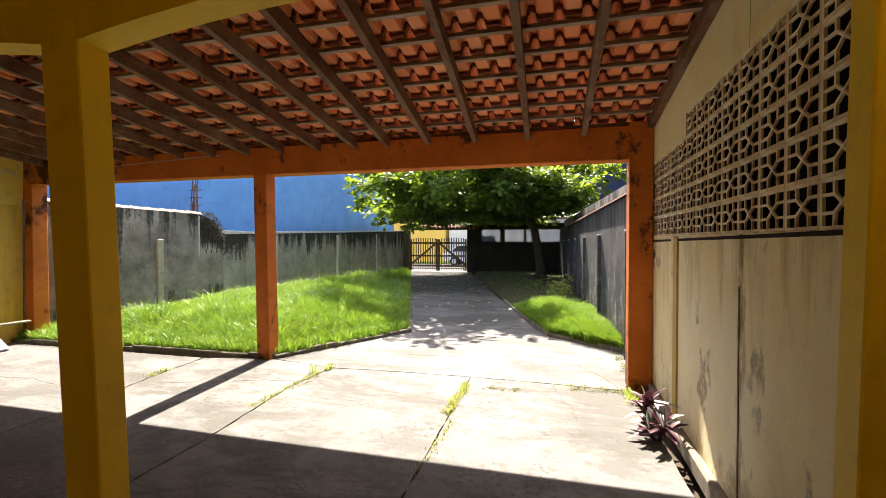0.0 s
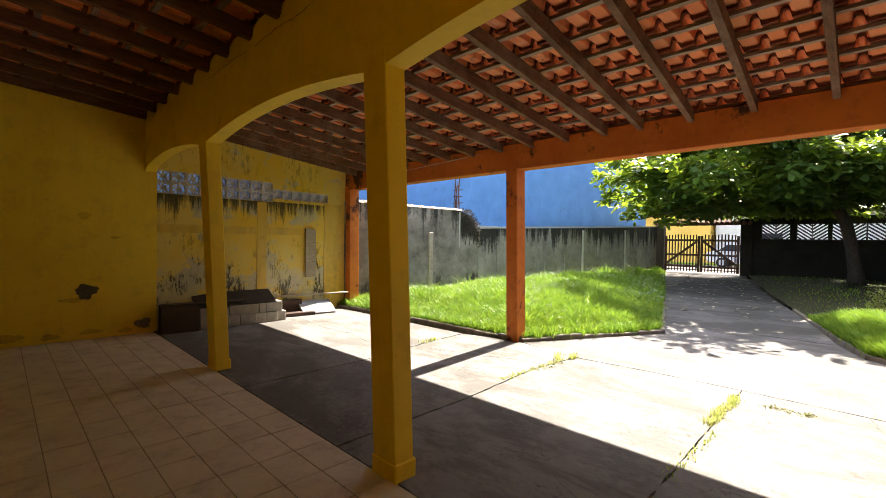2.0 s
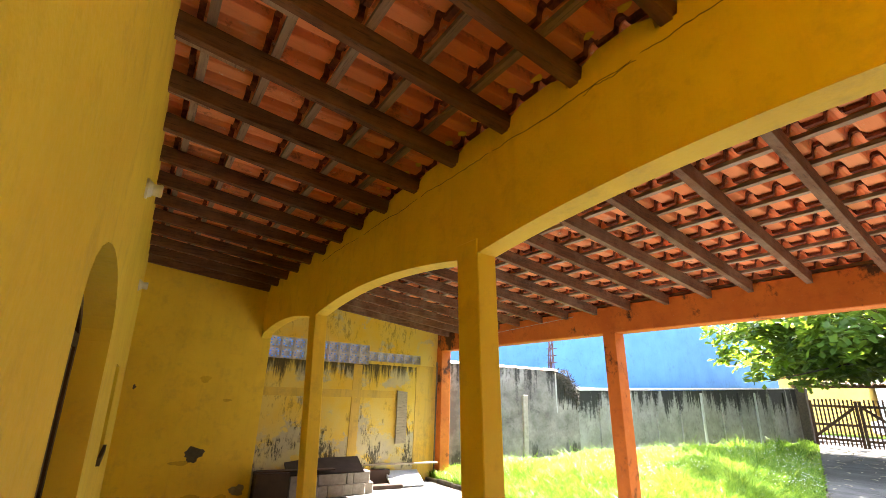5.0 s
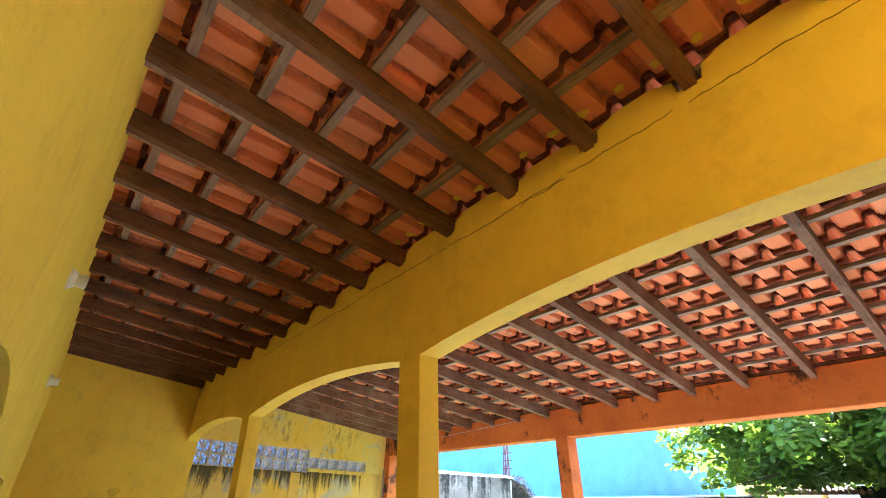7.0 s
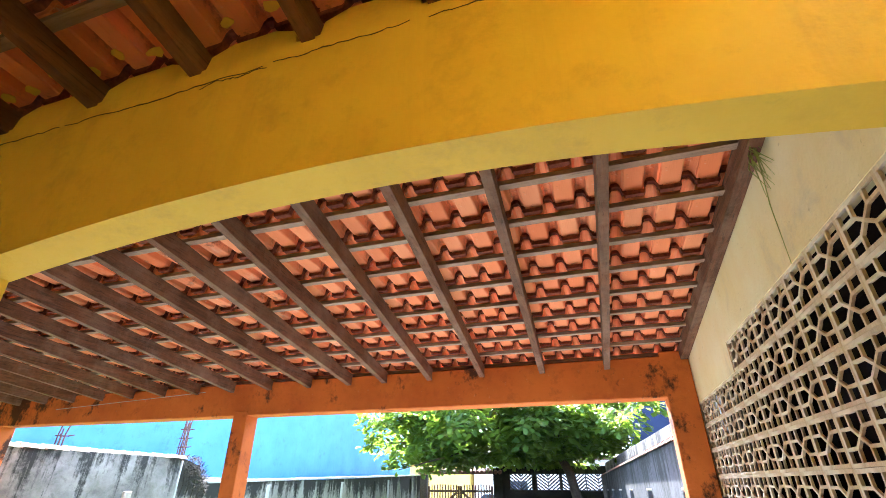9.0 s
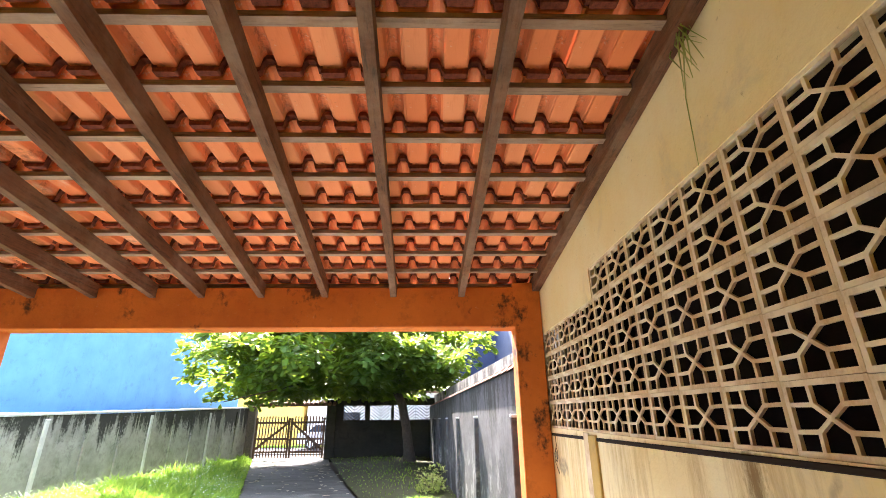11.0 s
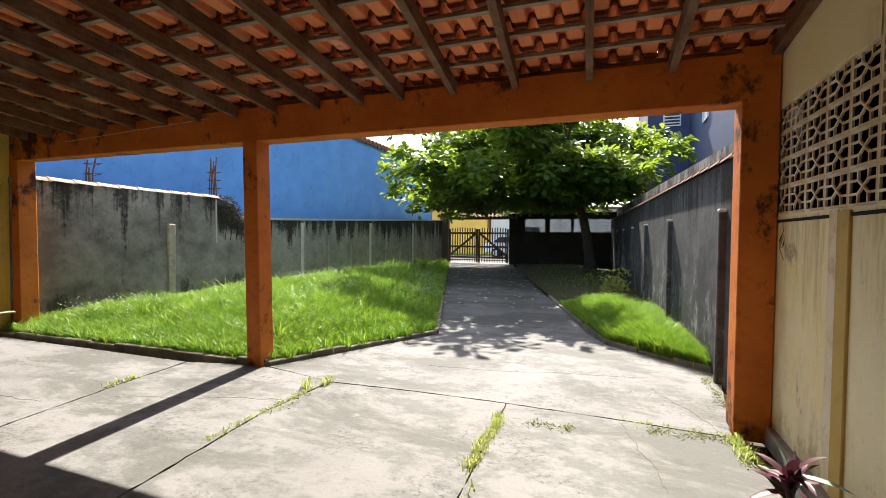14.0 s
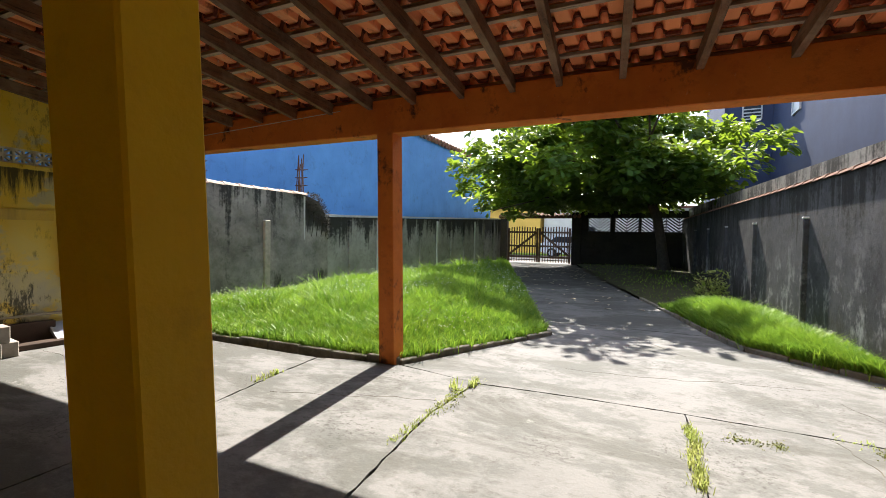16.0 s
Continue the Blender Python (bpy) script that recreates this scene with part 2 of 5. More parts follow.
def peeling_yellow():
    """Old yellow paint that has peeled off in large patches, with black mould runs under the vent blocks."""
    n = Nodes("weathered_yellow_wall")
    x, y, z = n.height()
    c = n.mix(n.ramp(n.noise(1.6, 6), 0.35, 0.65), (0.72, 0.46, 0.04), (0.66, 0.5, 0.14))
    bias = n.math('ADD', n.ramp(z, 0.6, 1.1, 0.2, 0.0), n.math('MULTIPLY', n.ramp(z, 1.5, 1.62, 0.0, 0.12), n.ramp(z, 1.84, 1.9, 1.0, 0.0)))
    bias = n.math('ADD', bias, n.ramp(z, 2.12, 2.25, 0.0, 0.04))
    bare = n.ramp(n.math('ADD', n.noise((1.8, 1.8, 2.6), 8, 0.66), bias), 0.605, 0.66)
    c = n.mix(bare, c, n.mix(n.ramp(n.noise(3, 5), 0.4, 0.6), (0.46, 0.4, 0.26), (0.56, 0.47, 0.22)))
    runs = n.math('ADD', n.noise((10, 10, 1.1), 8, 0.78), n.math('ADD', n.ramp(z, 1.4, 1.9, -0.24, 0.12), n.ramp(z, 1.91, 1.94, 0.0, -0.5)))
    c = n.mix(n.ramp(runs, 0.46, 0.6, 0, 0.92), c, (0.035, 0.034, 0.02))
    spots = n.math('MULTIPLY', n.ramp(n.noise((14, 14, 5), 9, 0.8), 0.47, 0.58), n.math('ADD', n.ramp(z, 0.25, 1.15, 1.0, 0.1), 0.22))
    spots = n.math('MULTIPLY', spots, n.ramp(n.noise(1.9, 4), 0.42, 0.58))
    c = n.mix(n.ramp(spots, 0.1, 0.5, 0, 0.9), c, (0.04, 0.038, 0.025))
    n.bump(n.math('ADD', bare, n.noise(40, 5)), 0.35, 0.006)
    return n.done(c, 0.85)


YELLOW_OLD = peeling_yellow()
ORANGE = orange_paint()
CREAM = cream_wall()
BLOCK = painted("old_white_block", (0.82, 0.74, 0.6), (0.72, 0.57, 0.36), (0.36, 0.17, 0.05), 0.75, 0.85, 0.5)
TALL_WALL = moldy("mouldy_grey_wall", (0.29, 0.27, 0.25), (0.12, 0.112, 0.1), 2.0, 1.3, 0.92, 0.6, heavy=0.02, end=6.98)
GREY_WALL = moldy("grey_boundary_wall", (0.27, 0.26, 0.235), (0.15, 0.15, 0.13), 2.0, 1.0, 0.92, 0.5)
# shade put into a darker grey; mould and pale salts are its own
RIGHT_WALL = moldy("shaded_damp_wall", (0.08, 0.08, 0.085), (0.035, 0.037, 0.042), 2.0, 1.3, 0.9, 0.7, (0.04, 0.04, 0.033), 0.6, heavy=0.05)
# base colour lowered to carry the tree shade over the street wall
STREET_WALL = moldy("shaded_street_wall", (0.05, 0.045, 0.04), (0.03, 0.03, 0.027), 2.5, 1.5, 0.8, 0.6, (0.03, 0.03, 0.02))
LOW_WALL = moldy("low_boundary_wall", (0.31, 0.3, 0.285), (0.2, 0.195, 0.18), 1.9, 1.3, 0.97, 0.3, heavy=0.15)
BLUE = painted("blue_house_wall", (0.095, 0.285, 0.63), (0.075, 0.235, 0.55), (0.035, 0.06, 0.11), 0.45, 0.75, 0.12)
NAVY = painted("dark_blue_wall", (0.035, 0.055, 0.13), (0.028, 0.042, 0.1), (0.02, 0.025, 0.04), 0.3, 0.7)
RAFTER = wood("old_rafter_wood", (0.035, 0.015, 0.008), (0.19, 0.078, 0.036), (0.27, 0.13, 0.065), lit_wear=(0.3, 0.22, 0.16))
BATTEN = wood("batten_wood", (0.2, 0.12, 0.075), (0.38, 0.26, 0.18), (0.45, 0.33, 0.25), 0, lit_wear=(0.52, 0.44, 0.36))
DARKWOOD = wood("dark_window_wood", (0.05, 0.022, 0.012), (0.09, 0.04, 0.02), (0.03, 0.015, 0.01), 2, 0.45)
GATEWOOD = wood("gate_wood", (0.07, 0.035, 0.02), (0.11, 0.06, 0.035), (0.15, 0.1, 0.07), 2)
PLANK = wood("grey_plank_wood", (0.3, 0.24, 0.16), (0.42, 0.35, 0.24), (0.2, 0.17, 0.13), 1)


def terracotta():
    n = Nodes("terracotta_tile")
    r = n.math('ADD', n.math('MULTIPLY', n.chance(), 0.5), n.math('MULTIPLY', n.island(), 0.5))
    c = n.mix(n.ramp(r, 0.1, 0.9), (0.78, 0.2, 0.06), (0.86, 0.36, 0.17))
    c = n.mix(n.ramp(n.noise((28, 3, 28), 5, 0.7), 0.5, 0.7, 0, 0.45), c, (0.6, 0.14, 0.045))
    c = n.mix(n.ramp(n.noise((9, 4, 9), 6, 0.7), 0.56, 0.72, 0, 0.6), c, (0.78, 0.52, 0.37))
    c = n.mix(n.ramp(n.noise(5, 7, 0.75), 0.56, 0.68, 0, 0.75), c, (0.14, 0.045, 0.026))
    c = n.mix(n.ramp(n.noise(17, 6, 0.75), 0.62, 0.7, 0, 0.8), c, (0.8, 0.68, 0.55))
    n.bump(n.noise(40, 5), 0.3, 0.004)
    return n.done(c, 0.8)


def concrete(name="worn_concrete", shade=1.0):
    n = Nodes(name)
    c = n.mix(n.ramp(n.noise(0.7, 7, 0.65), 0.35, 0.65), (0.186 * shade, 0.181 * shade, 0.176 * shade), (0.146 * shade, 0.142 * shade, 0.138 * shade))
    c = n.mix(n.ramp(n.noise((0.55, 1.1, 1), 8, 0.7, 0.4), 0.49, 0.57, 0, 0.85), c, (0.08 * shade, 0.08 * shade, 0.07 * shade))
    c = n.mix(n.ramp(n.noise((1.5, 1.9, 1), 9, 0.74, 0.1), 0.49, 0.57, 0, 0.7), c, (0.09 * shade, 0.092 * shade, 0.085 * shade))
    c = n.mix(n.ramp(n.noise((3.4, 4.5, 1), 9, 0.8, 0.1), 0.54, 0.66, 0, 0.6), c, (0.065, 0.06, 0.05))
    speck = n.math('MULTIPLY', n.ramp(n.noise(1.2, 4), 0.45, 0.6), n.ramp(n.noise(26, 9, 0.85), 0.5, 0.6))
    c = n.mix(n.ramp(speck, 0.2, 0.7, 0, 0.75), c, (0.045, 0.042, 0.035))
    c = n.mix(n.ramp(n.noise((2.2, 2.9, 1), 9, 0.8, 0.3), 0.6, 0.68, 0, 0.7), c, (0.25, 0.243, 0.232))
    c = n.mix(n.ramp(n.noise(90, 4), 0.58, 0.75, 0, 0.4), c, (0.14, 0.128, 0.108))
    n.bump(n.math('ADD', n.noise(30, 6), n.noise(4, 6)), 0.4, 0.01)
    return n.done(c, 0.85)


def tile_floor():
    n = Nodes("porch_floor_tile")
    c = n.mix(n.chance(), (0.54, 0.475, 0.385), (0.6, 0.53, 0.435))
    n.coord = n.t.nodes.new('ShaderNodeNewGeometry').outputs['Position']
    c = n.mix(n.ramp(n.noise(1.1, 6, 0.7), 0.4, 0.7, 0, 0.5), c, (0.34, 0.27, 0.2))
    c = n.mix(n.ramp(n.noise(5, 8, 0.75), 0.5, 0.72, 0, 0.6), c, (0.22, 0.17, 0.13))
    n.bump(n.noise(30, 4), 0.1, 0.003)
    return n.done(c, n.ramp(n.noise(5, 5), 0.3, 0.7, 0.45, 0.65))


def plain(name, a, b, scale=12, rough=0.8, bump=0.2, metal=0.0):
    n = Nodes(name)
    f = n.noise(scale, 6, 0.65)
    n.bump(f, bump, 0.006)
    return n.done(n.mix(n.ramp(f, 0.3, 0.7), a, b), rough, metal)


def leafy(name, a, b, c3, translucent=0.35, shine=None):
    n = Nodes(name)
    col = n.mix(n.ramp(n.island(), 0.0, 1.0), a, b)
    col = n.mix(n.ramp(n.noise(2.0, 4), 0.45, 0.7, 0, 0.75), col, c3)
    col = n.mix(n.ramp(n.noise(9.0, 5), 0.5, 0.65, 0, 0.5), col, tuple(v * 0.55 for v in a))
    n.done(col, 0.45)
    tr = n.t.nodes.new("ShaderNodeBsdfTranslucent")
    if shine:
        tr.inputs[0].default_value = (*shine, 1)
    else:
        n.link(col, tr.inputs[0])
    mx = n.t.nodes.new("ShaderNodeMixShader")
    mx.inputs[0].default_value = translucent
    n.link(n.bsdf.outputs[0], mx.inputs[1])
    n.link(tr.outputs[0], mx.inputs[2])
    n.link(mx.outputs[0], n.t.nodes["Material Output"].inputs[0])
    return n.mat


TERRA = terracotta()
CONCRETE = concrete()
# the tree's shade put into the colour: darker copies of the paving concrete
DRIVE = concrete("shaded_driveway_concrete", 0.78)
DRIVE2 = concrete("deep_shade_driveway_concrete", 0.45)
FLOORTILE = tile_floor()
DIRT = plain("dark_soil", (0.05, 0.038, 0.026), (0.09, 0.07, 0.05), 9, 0.95, 0.6)
SOIL = plain("lawn_soil", (0.03, 0.03, 0.013), (0.055, 0.055, 0.02), 5, 0.95, 0.6)
MORTAR = plain("plaster_mortar", (0.3, 0.26, 0.21), (0.2, 0.17, 0.13), 15, 0.95, 0.5)
KERB = plain("mossy_kerb", (0.26, 0.23, 0.19), (0.09, 0.085, 0.06), 7, 0.95, 0.7)
GRASS = leafy("lawn_grass", (0.1, 0.22, 0.02), (0.36, 0.53, 0.06), (0.13, 0.27, 0.03), 0.35)
LEAF = leafy("tree_leaf", (0.016, 0.05, 0.014), (0.065, 0.14, 0.028), (0.09, 0.16, 0.028), 0.32, (0.38, 0.54, 0.045))
BARK = plain("tree_bark", (0.06, 0.05, 0.04), (0.11, 0.09, 0.07), 14, 0.95, 0.8)

# ---- ground ----
ground = part("ground", boxes((-300, 300, -300, 500, -0.6, -0.12)), DIRT)
tagged(ground, "dark bare soil ground stretching to the horizon", "ground", kind="structure")

# ---- concrete floor, driveway, porch tiles ----
pavement = tagged(empty("pavement"), "cracked sunlit concrete paving with weeds in its joints", "pavement", kind="structure")


crumble = random.Random(17)


def slab(pts, name="concrete_slab", material=None):
    """A cast slab with crumbled, uneven edges."""
    rough = []
    for (x0, y0), (x1, y1) in zip(pts, pts[1:] + pts[:1]):
        n = max(1, int(math.hypot(x1 - x0, y1 - y0) / 0.07)) if y0 < 7 else 1
        for i in range(n):
            j = 0.0 if i == 0 else 1.0
            rough.append((x0 + (x1 - x0) * i / n + j * crumble.uniform(-0.007, 0.007), y0 + (y1 - y0) * i / n + j * crumble.uniform(-0.005, 0.005)))
    bm = plate(rough, [], lambda u, v, w: (u, v, -w), 0.11)
    return part(name, bm, material or CONCRETE, pavement)


G = 0.008
G2 = 0.004
slab([(-5.2, 0.13), (-1.97 - G, 0.13), (-2.0 - G, 1.4), (-2.2 - G, 2.7), (-2.25 - G, 3.27), (-5.6, 3.22)])
slab([(-1.97 + G, 0.13), (-0.42 - G, 0.13), (-0.45 - G, 1.3), (-0.57 - G, 2.5), (-0.52 - G, 3.3), (-1.35, 3.44), (-1.75, 3.4), (-2.25 + G, 3.27), (-2.2 + G, 2.7), (-2.0 + G, 1.4)])
slab([(-0.42 + G, 0.13), (1.2 - G2, 0.13), (1.15 - G2, 1.6), (1.1 - G2, 2.9), (1.08 - G2, 3.36), (0.3, 3.34), (-0.52 + G, 3.28), (-0.57 + G, 2.5), (-0.45 + G, 1.3)])
slab([(1.2 + G2, 0.13), (2.75, 0.13), (2.74, 1.5), (2.72, 2.4), (2.62, 3.3), (2.0, 3.34), (1.08 + G2, 3.36), (1.1 + G2, 2.9), (1.15 + G2, 1.6)])
slab([(-1.35, 3.46), (-0.52, 3.3), (0.3, 3.355), (1.08, 3.375), (2.0, 3.355), (2.62, 3.315), (2.86, 4.9), (1.8, 5.78), (1.52, 6.5), (-0.66, 6.5), (-0.36, 5.5)], "apron_slab")
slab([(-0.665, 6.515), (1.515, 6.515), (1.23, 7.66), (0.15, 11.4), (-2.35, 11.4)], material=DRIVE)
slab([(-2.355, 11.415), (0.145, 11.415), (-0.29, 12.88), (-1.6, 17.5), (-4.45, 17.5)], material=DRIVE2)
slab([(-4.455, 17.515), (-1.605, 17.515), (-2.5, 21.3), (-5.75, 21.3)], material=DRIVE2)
slab([(-5.9, 21.32), (-2.4, 21.32), (-2.4, 24.0), (-6.4, 24.0)], "street_ramp")

porch_bed = part("floor", boxes((-5.1, 3.4, -4.0, 0.125, -0.11, -0.004)), MORTAR)
tagged(porch_bed, "dull beige ceramic tiled porch floor with dark joints", "floor", kind="structure")

# ---- kerbs ----
def kerb_run(pts, h, w, seed):
    rnd = random.Random(seed)
    for a, b in zip(pts, pts[1:]):
        a, b = Vector((*a, 0)), Vector((*b, 0))
        n = max(1, round((b - a).length / 0.42))
        for i in range(n):
            p, q = a.lerp(b, i / n), a.lerp(b, (i + 0.985) / n)
            bm = bmesh.new()
            z = h + rnd.uniform(-0.015, 0.012)
            bar(bm, (*p.xy, (z - 0.1) / 2), (*q.xy, (z - 0.1) / 2), w + rnd.uniform(-0.015, 0.01), z + 0.1)
            bmesh.ops.bevel(bm, geom=list(bm.edges), offset=0.008, segments=1, affect='EDGES')
            part("kerb_stone", bm, KERB, kerb)


kerb = tagged(empty("kerb"), "low dark mossy kerb round the lawn", "kerb", kind="structure")
kerb_run([(-5.6, 3.27), (-1.75, 3.45), (-1.4, 3.49), (-0.36, 5.55), (-1.5, 8.83)], 0.055, 0.07, 1)
kerb_run([(2.85, 4.95), (1.83, 5.83), (1.26, 7.7), (0.6, 10.0)], 0.045, 0.07, 2)


# ---- lawns ----
def inside(poly, x, y):
    r = np.zeros_like(x, dtype=bool)
    n = len(poly)
    for i in range(n):
        (x0, y0), (x1, y1) = poly[i], poly[(i + 1) % n]
        c = ((y0 > y) != (y1 > y)) & (x < (x1 - x0) * (y - y0) / (y1 - y0 + 1e-9) + x0)
        r ^= c
    return r


def edge_dist(poly, x, y):
    d = np.full_like(x, 1e9)
    n = len(poly)
    for i in range(n):
        (x0, y0), (x1, y1) = poly[i], poly[(i + 1) % n]
        t = np.clip(((x - x0) * (x1 - x0) + (y - y0) * (y1 - y0)) / ((x1 - x0) ** 2 + (y1 - y0) ** 2), 0, 1)
        d = np.minimum(d, np.hypot(x - x0 - t * (x1 - x0), y - y0 - t * (y1 - y0)))
    return d


LAWN_L = [(-5.62, 3.3), (-1.42, 3.52), (-0.4, 5.55), (-1.52, 8.83), (-5.75, 21.3), (-6.2, 21.3), (-5.97, 7.0)]
LAWN_R = [(2.83, 4.98), (1.85, 5.84), (1.28, 7.7), (-0.25, 12.9), (-2.45, 21.3), (1.9, 21.3)]


def lawn_height(poly, x, y, lift):
    d = edge_dist(poly, x, y)
    return 0.03 + lift * np.clip(d / 1.6, 0, 1) ** 0.7 + 0.015 * np.sin(x * 3.1 + 1.3 * y) * np.clip(d, 0, 1) + 0.02 * np.sin(x * 7.3 - 4.1 * y) * np.sin(y * 5.7 + x) * np.clip(d, 0, 1)


def lawn_ground(name, poly, lift, label):
    xs = np.array([p[0] for p in poly])
    ys = np.array([p[1] for p in poly])
    bm = bmesh.new()
    vs = [bm.verts.new((*p, 0)) for p in poly]
    f = bm.faces.new(vs)
    bmesh.ops.triangulate(bm, faces=[f])
    for _ in range(5):
        bmesh.ops.subdivide_edges(bm, edges=[e for e in bm.edges if e.calc_length() > 0.5], cuts=1, use_grid_fill=True)
        bmesh.ops.triangulate(bm, faces=bm.faces[:])
    co = np.array([v.co[:2] for v in bm.verts])
    h = lawn_height(poly, co[:, 0], co[:, 1], lift)
    for v, z in zip(bm.verts, h):
        v.co.z = z
    return tagged(part(name, bm, SOIL, None, smooth=True), label, "lawn", kind="structure")


lawn_ground("lawn_ground_1", LAWN_L, 0.2, "raised grassy soil of the wide lawn")
lawn_ground("lawn_ground_2", LAWN_R, 0.12, "shaded soil of the narrow lawn beside the wall")


def blades(name, poly, count, lift, hmin, hmax, near, rng, material, label, worn=None):
    """Grass blades, each two bent segments tapering to a point; more of them at the near end."""
    xs, ys = [p[0] for p in poly], [p[1] for p in poly]
    X, Y = np.empty(0), np.empty(0)
    while len(X) < count:
        u = rng.random(count)
        y = min(ys) + (max(ys) - min(ys)) * u ** near
        x = rng.uniform(min(xs), max(xs), count)
        k = inside(poly, x, y)
        if worn:
            k &= (worn(x, y) < rng.random(count))
        X, Y = np.concatenate([X, x[k]]), np.concatenate([Y, y[k]])
    X, Y = X[:count], Y[:count]
    d = edge_dist(poly, X, Y)
    clump = 0.5 + 0.16 * np.sin(X * 2.3 + 0.7 * np.sin(Y * 1.9)) * np.sin(Y * 2.1 + np.sin(X * 1.7)) + 0.18 * np.sin(X * 17.3 + 3 * np.sin(Y * 9.1)) * np.sin(Y * 15.7 + 3 * np.sin(X * 11.3)) + 0.16 * np.sin(X * 7.1 + 2 * np.sin(Y * 3.1)) * np.sin(Y * 6.3 + 2 * np.sin(X * 4.4))
    tall = (hmin + (hmax - hmin) * clump * np.clip(d / 1.0, 0.25, 1)) * rng.uniform(0.4, 1.2, count) ** 1.2
    if worn:
        tall *= 1 - 0.7 * worn(X, Y)
    far = np.clip((Y - min(ys)) / 10.0, 0, 1)
    Z = lawn_height(poly, X, Y, lift) - 0.02
    a = rng.uniform(0, math.tau, count)
    w = (0.0042 + 0.006 * far) * rng.uniform(0.6, 1.6, count)
    lean = rng.uniform(0.2, 1.3, count) * tall
    la = rng.uniform(0, math.tau, count)
    dx, dy = np.cos(la) * lean, np.sin(la) * lean
    cx, cy = np.cos(a) * w, np.sin(a) * w
    v = np.empty((count, 5, 3))
    v[:, 0] = np.stack([X - cx, Y - cy, Z], 1)
    v[:, 1] = np.stack([X + cx, Y + cy, Z], 1)
    v[:, 2] = np.stack([X - cx * .8 + dx * .3, Y - cy * .8 + dy * .3, Z + tall * .6], 1)
    v[:, 3] = np.stack([X + cx * .8 + dx * .3, Y + cy * .8 + dy * .3, Z + tall * .6], 1)
    v[:, 4] = np.stack([X + dx, Y + dy, Z + tall], 1)
    base = np.arange(count)[:, None] * 5
    tri = np.concatenate([base + np.array([0, 1, 3]), base + np.array([0, 3, 2]), base + np.array([2, 3, 4])], 1).reshape(-1, 3)
    me = bpy.data.meshes.new(name)
    me.vertices.add(count * 5)
    me.vertices.foreach_set("co", v.reshape(-1))
    me.loops.add(len(tri) * 3)
    me.loops.foreach_set("vertex_index", tri.reshape(-1).astype(np.int32))
    me.polygons.add(len(tri))
    me.polygons.foreach_set("loop_start", np.arange(len(tri), dtype=np.int32) * 3)
    me.update(calc_edges=True)
    me.materials.append(material)
    return tagged(new(name, me), label, "grass", kind="stuff")


rng = np.random.default_rng(7)
blades("lawn_grass", LAWN_L, 270000, 0.2, 0.08, 0.28, 1.35, rng, GRASS, "bright green uncut grass on the wide lawn", lambda x, y: 0.6 * np.clip((y - 11.5 - 0.9 * np.sin(2 * x)) / 1.5, 0, 1))
blades("tall_grass", [(-5.5, 3.5), (-4.7, 3.5), (-4.9, 6.0), (-5.3, 9.5), (-5.85, 9.5), (-5.7, 6.0)], 7000, 0.2, 0.12, 0.62, 1.0, rng, GRASS, "taller wild grass along the mouldy wall",
       lambda x, y: 0.97 * (np.sin(x * 5.1 + 2 * y) * np.sin(y * 4.3 + x) < 0.25))
blades("tall_grass", LAWN_L, 9000, 0.2, 0.14, 0.5, 1.2, rng, GRASS, "scattered taller grass tufts on the lawn",
       lambda x, y: 0.9 * (np.sin(x * 4.1 + 1.4 * y) * np.sin(y * 3.7 - x) < 0.5))
blades("lawn_grass", LAWN_R, 60000, 0.12, 0.14, 0.44, 1.7, rng, GRASS, "long green grass beside the boundary wall, thin under the tree", lambda x, y: 0.995 * np.clip((y - 8.0 - 0.3 * np.sin(5 * x)) / 1.4, 0, 1))
blades("tall_grass", [(2.72, 5.15), (1.95, 5.9), (1.4, 7.6), (1.3, 8.6), (2.4, 8.6), (2.58, 7.0)], 6000, 0.12, 0.16, 0.55, 1.0, rng, GRASS, "tall arching grass tufts beside the damp wall",
       lambda x, y: 0.93 * (np.sin(x * 6.1 + 1.4 * y) * np.sin(y * 5.7 - x) < 0.35))

# ---- walls of the porch and carport ----
HOUSE_TILT = 0.03


def arch_points(x0, x1, z0, z1, rise, n=14):
    pts = [(x0, z0), (x1, z0), (x1, z1)]
    for i in range(1, n):
        a = math.pi * i / n
        pts.append(((x0 + x1) / 2 + (x1 - x0) / 2 * math.cos(a), z1 + rise * math.sin(a)))
    return pts + [(x0, z1)]


WIN = (-0.3, 0.96, 0.88, 1.62, 0.22)
WIN2 = (-2.35, -1.62, 1.02, 1.58)
house_wall = part("wall_house", plate(
    [(-5.1, -0.1), (3.5, -0.1), (3.5, 3.26), (-5.1, 3.26)],
    [arch_points(*WIN), [(WIN2[0], WIN2[2]), (WIN2[1], WIN2[2]), (WIN2[1], WIN2[3]), (WIN2[0], WIN2[3])]],
    lambda u, v, w: (u, -1.505 - HOUSE_TILT * v - w, v), 0.16), YELLOW)
tagged(house_wall, "smooth yellow painted house wall", "wall", kind="structure")

end_wall = part("wall_west", boxes((-5.3, -5.1, -1.75, 0.16, -0.1, 3.05)), YELLOW)
tagged(end_wall, "yellow painted end wall with worn patches", "wall", kind="structure")


def left_x(y):
    return -5.12 - 0.123 * y


LBW, LBH = 0.2, 0.165
LB = [(0.16, 1.9), (1.9, 1.9), (1.9, 1.965), (3.02, 1.965), (3.02, 2.13), (1.9, 2.13), (1.9, 2.23), (0.16, 2.23)]
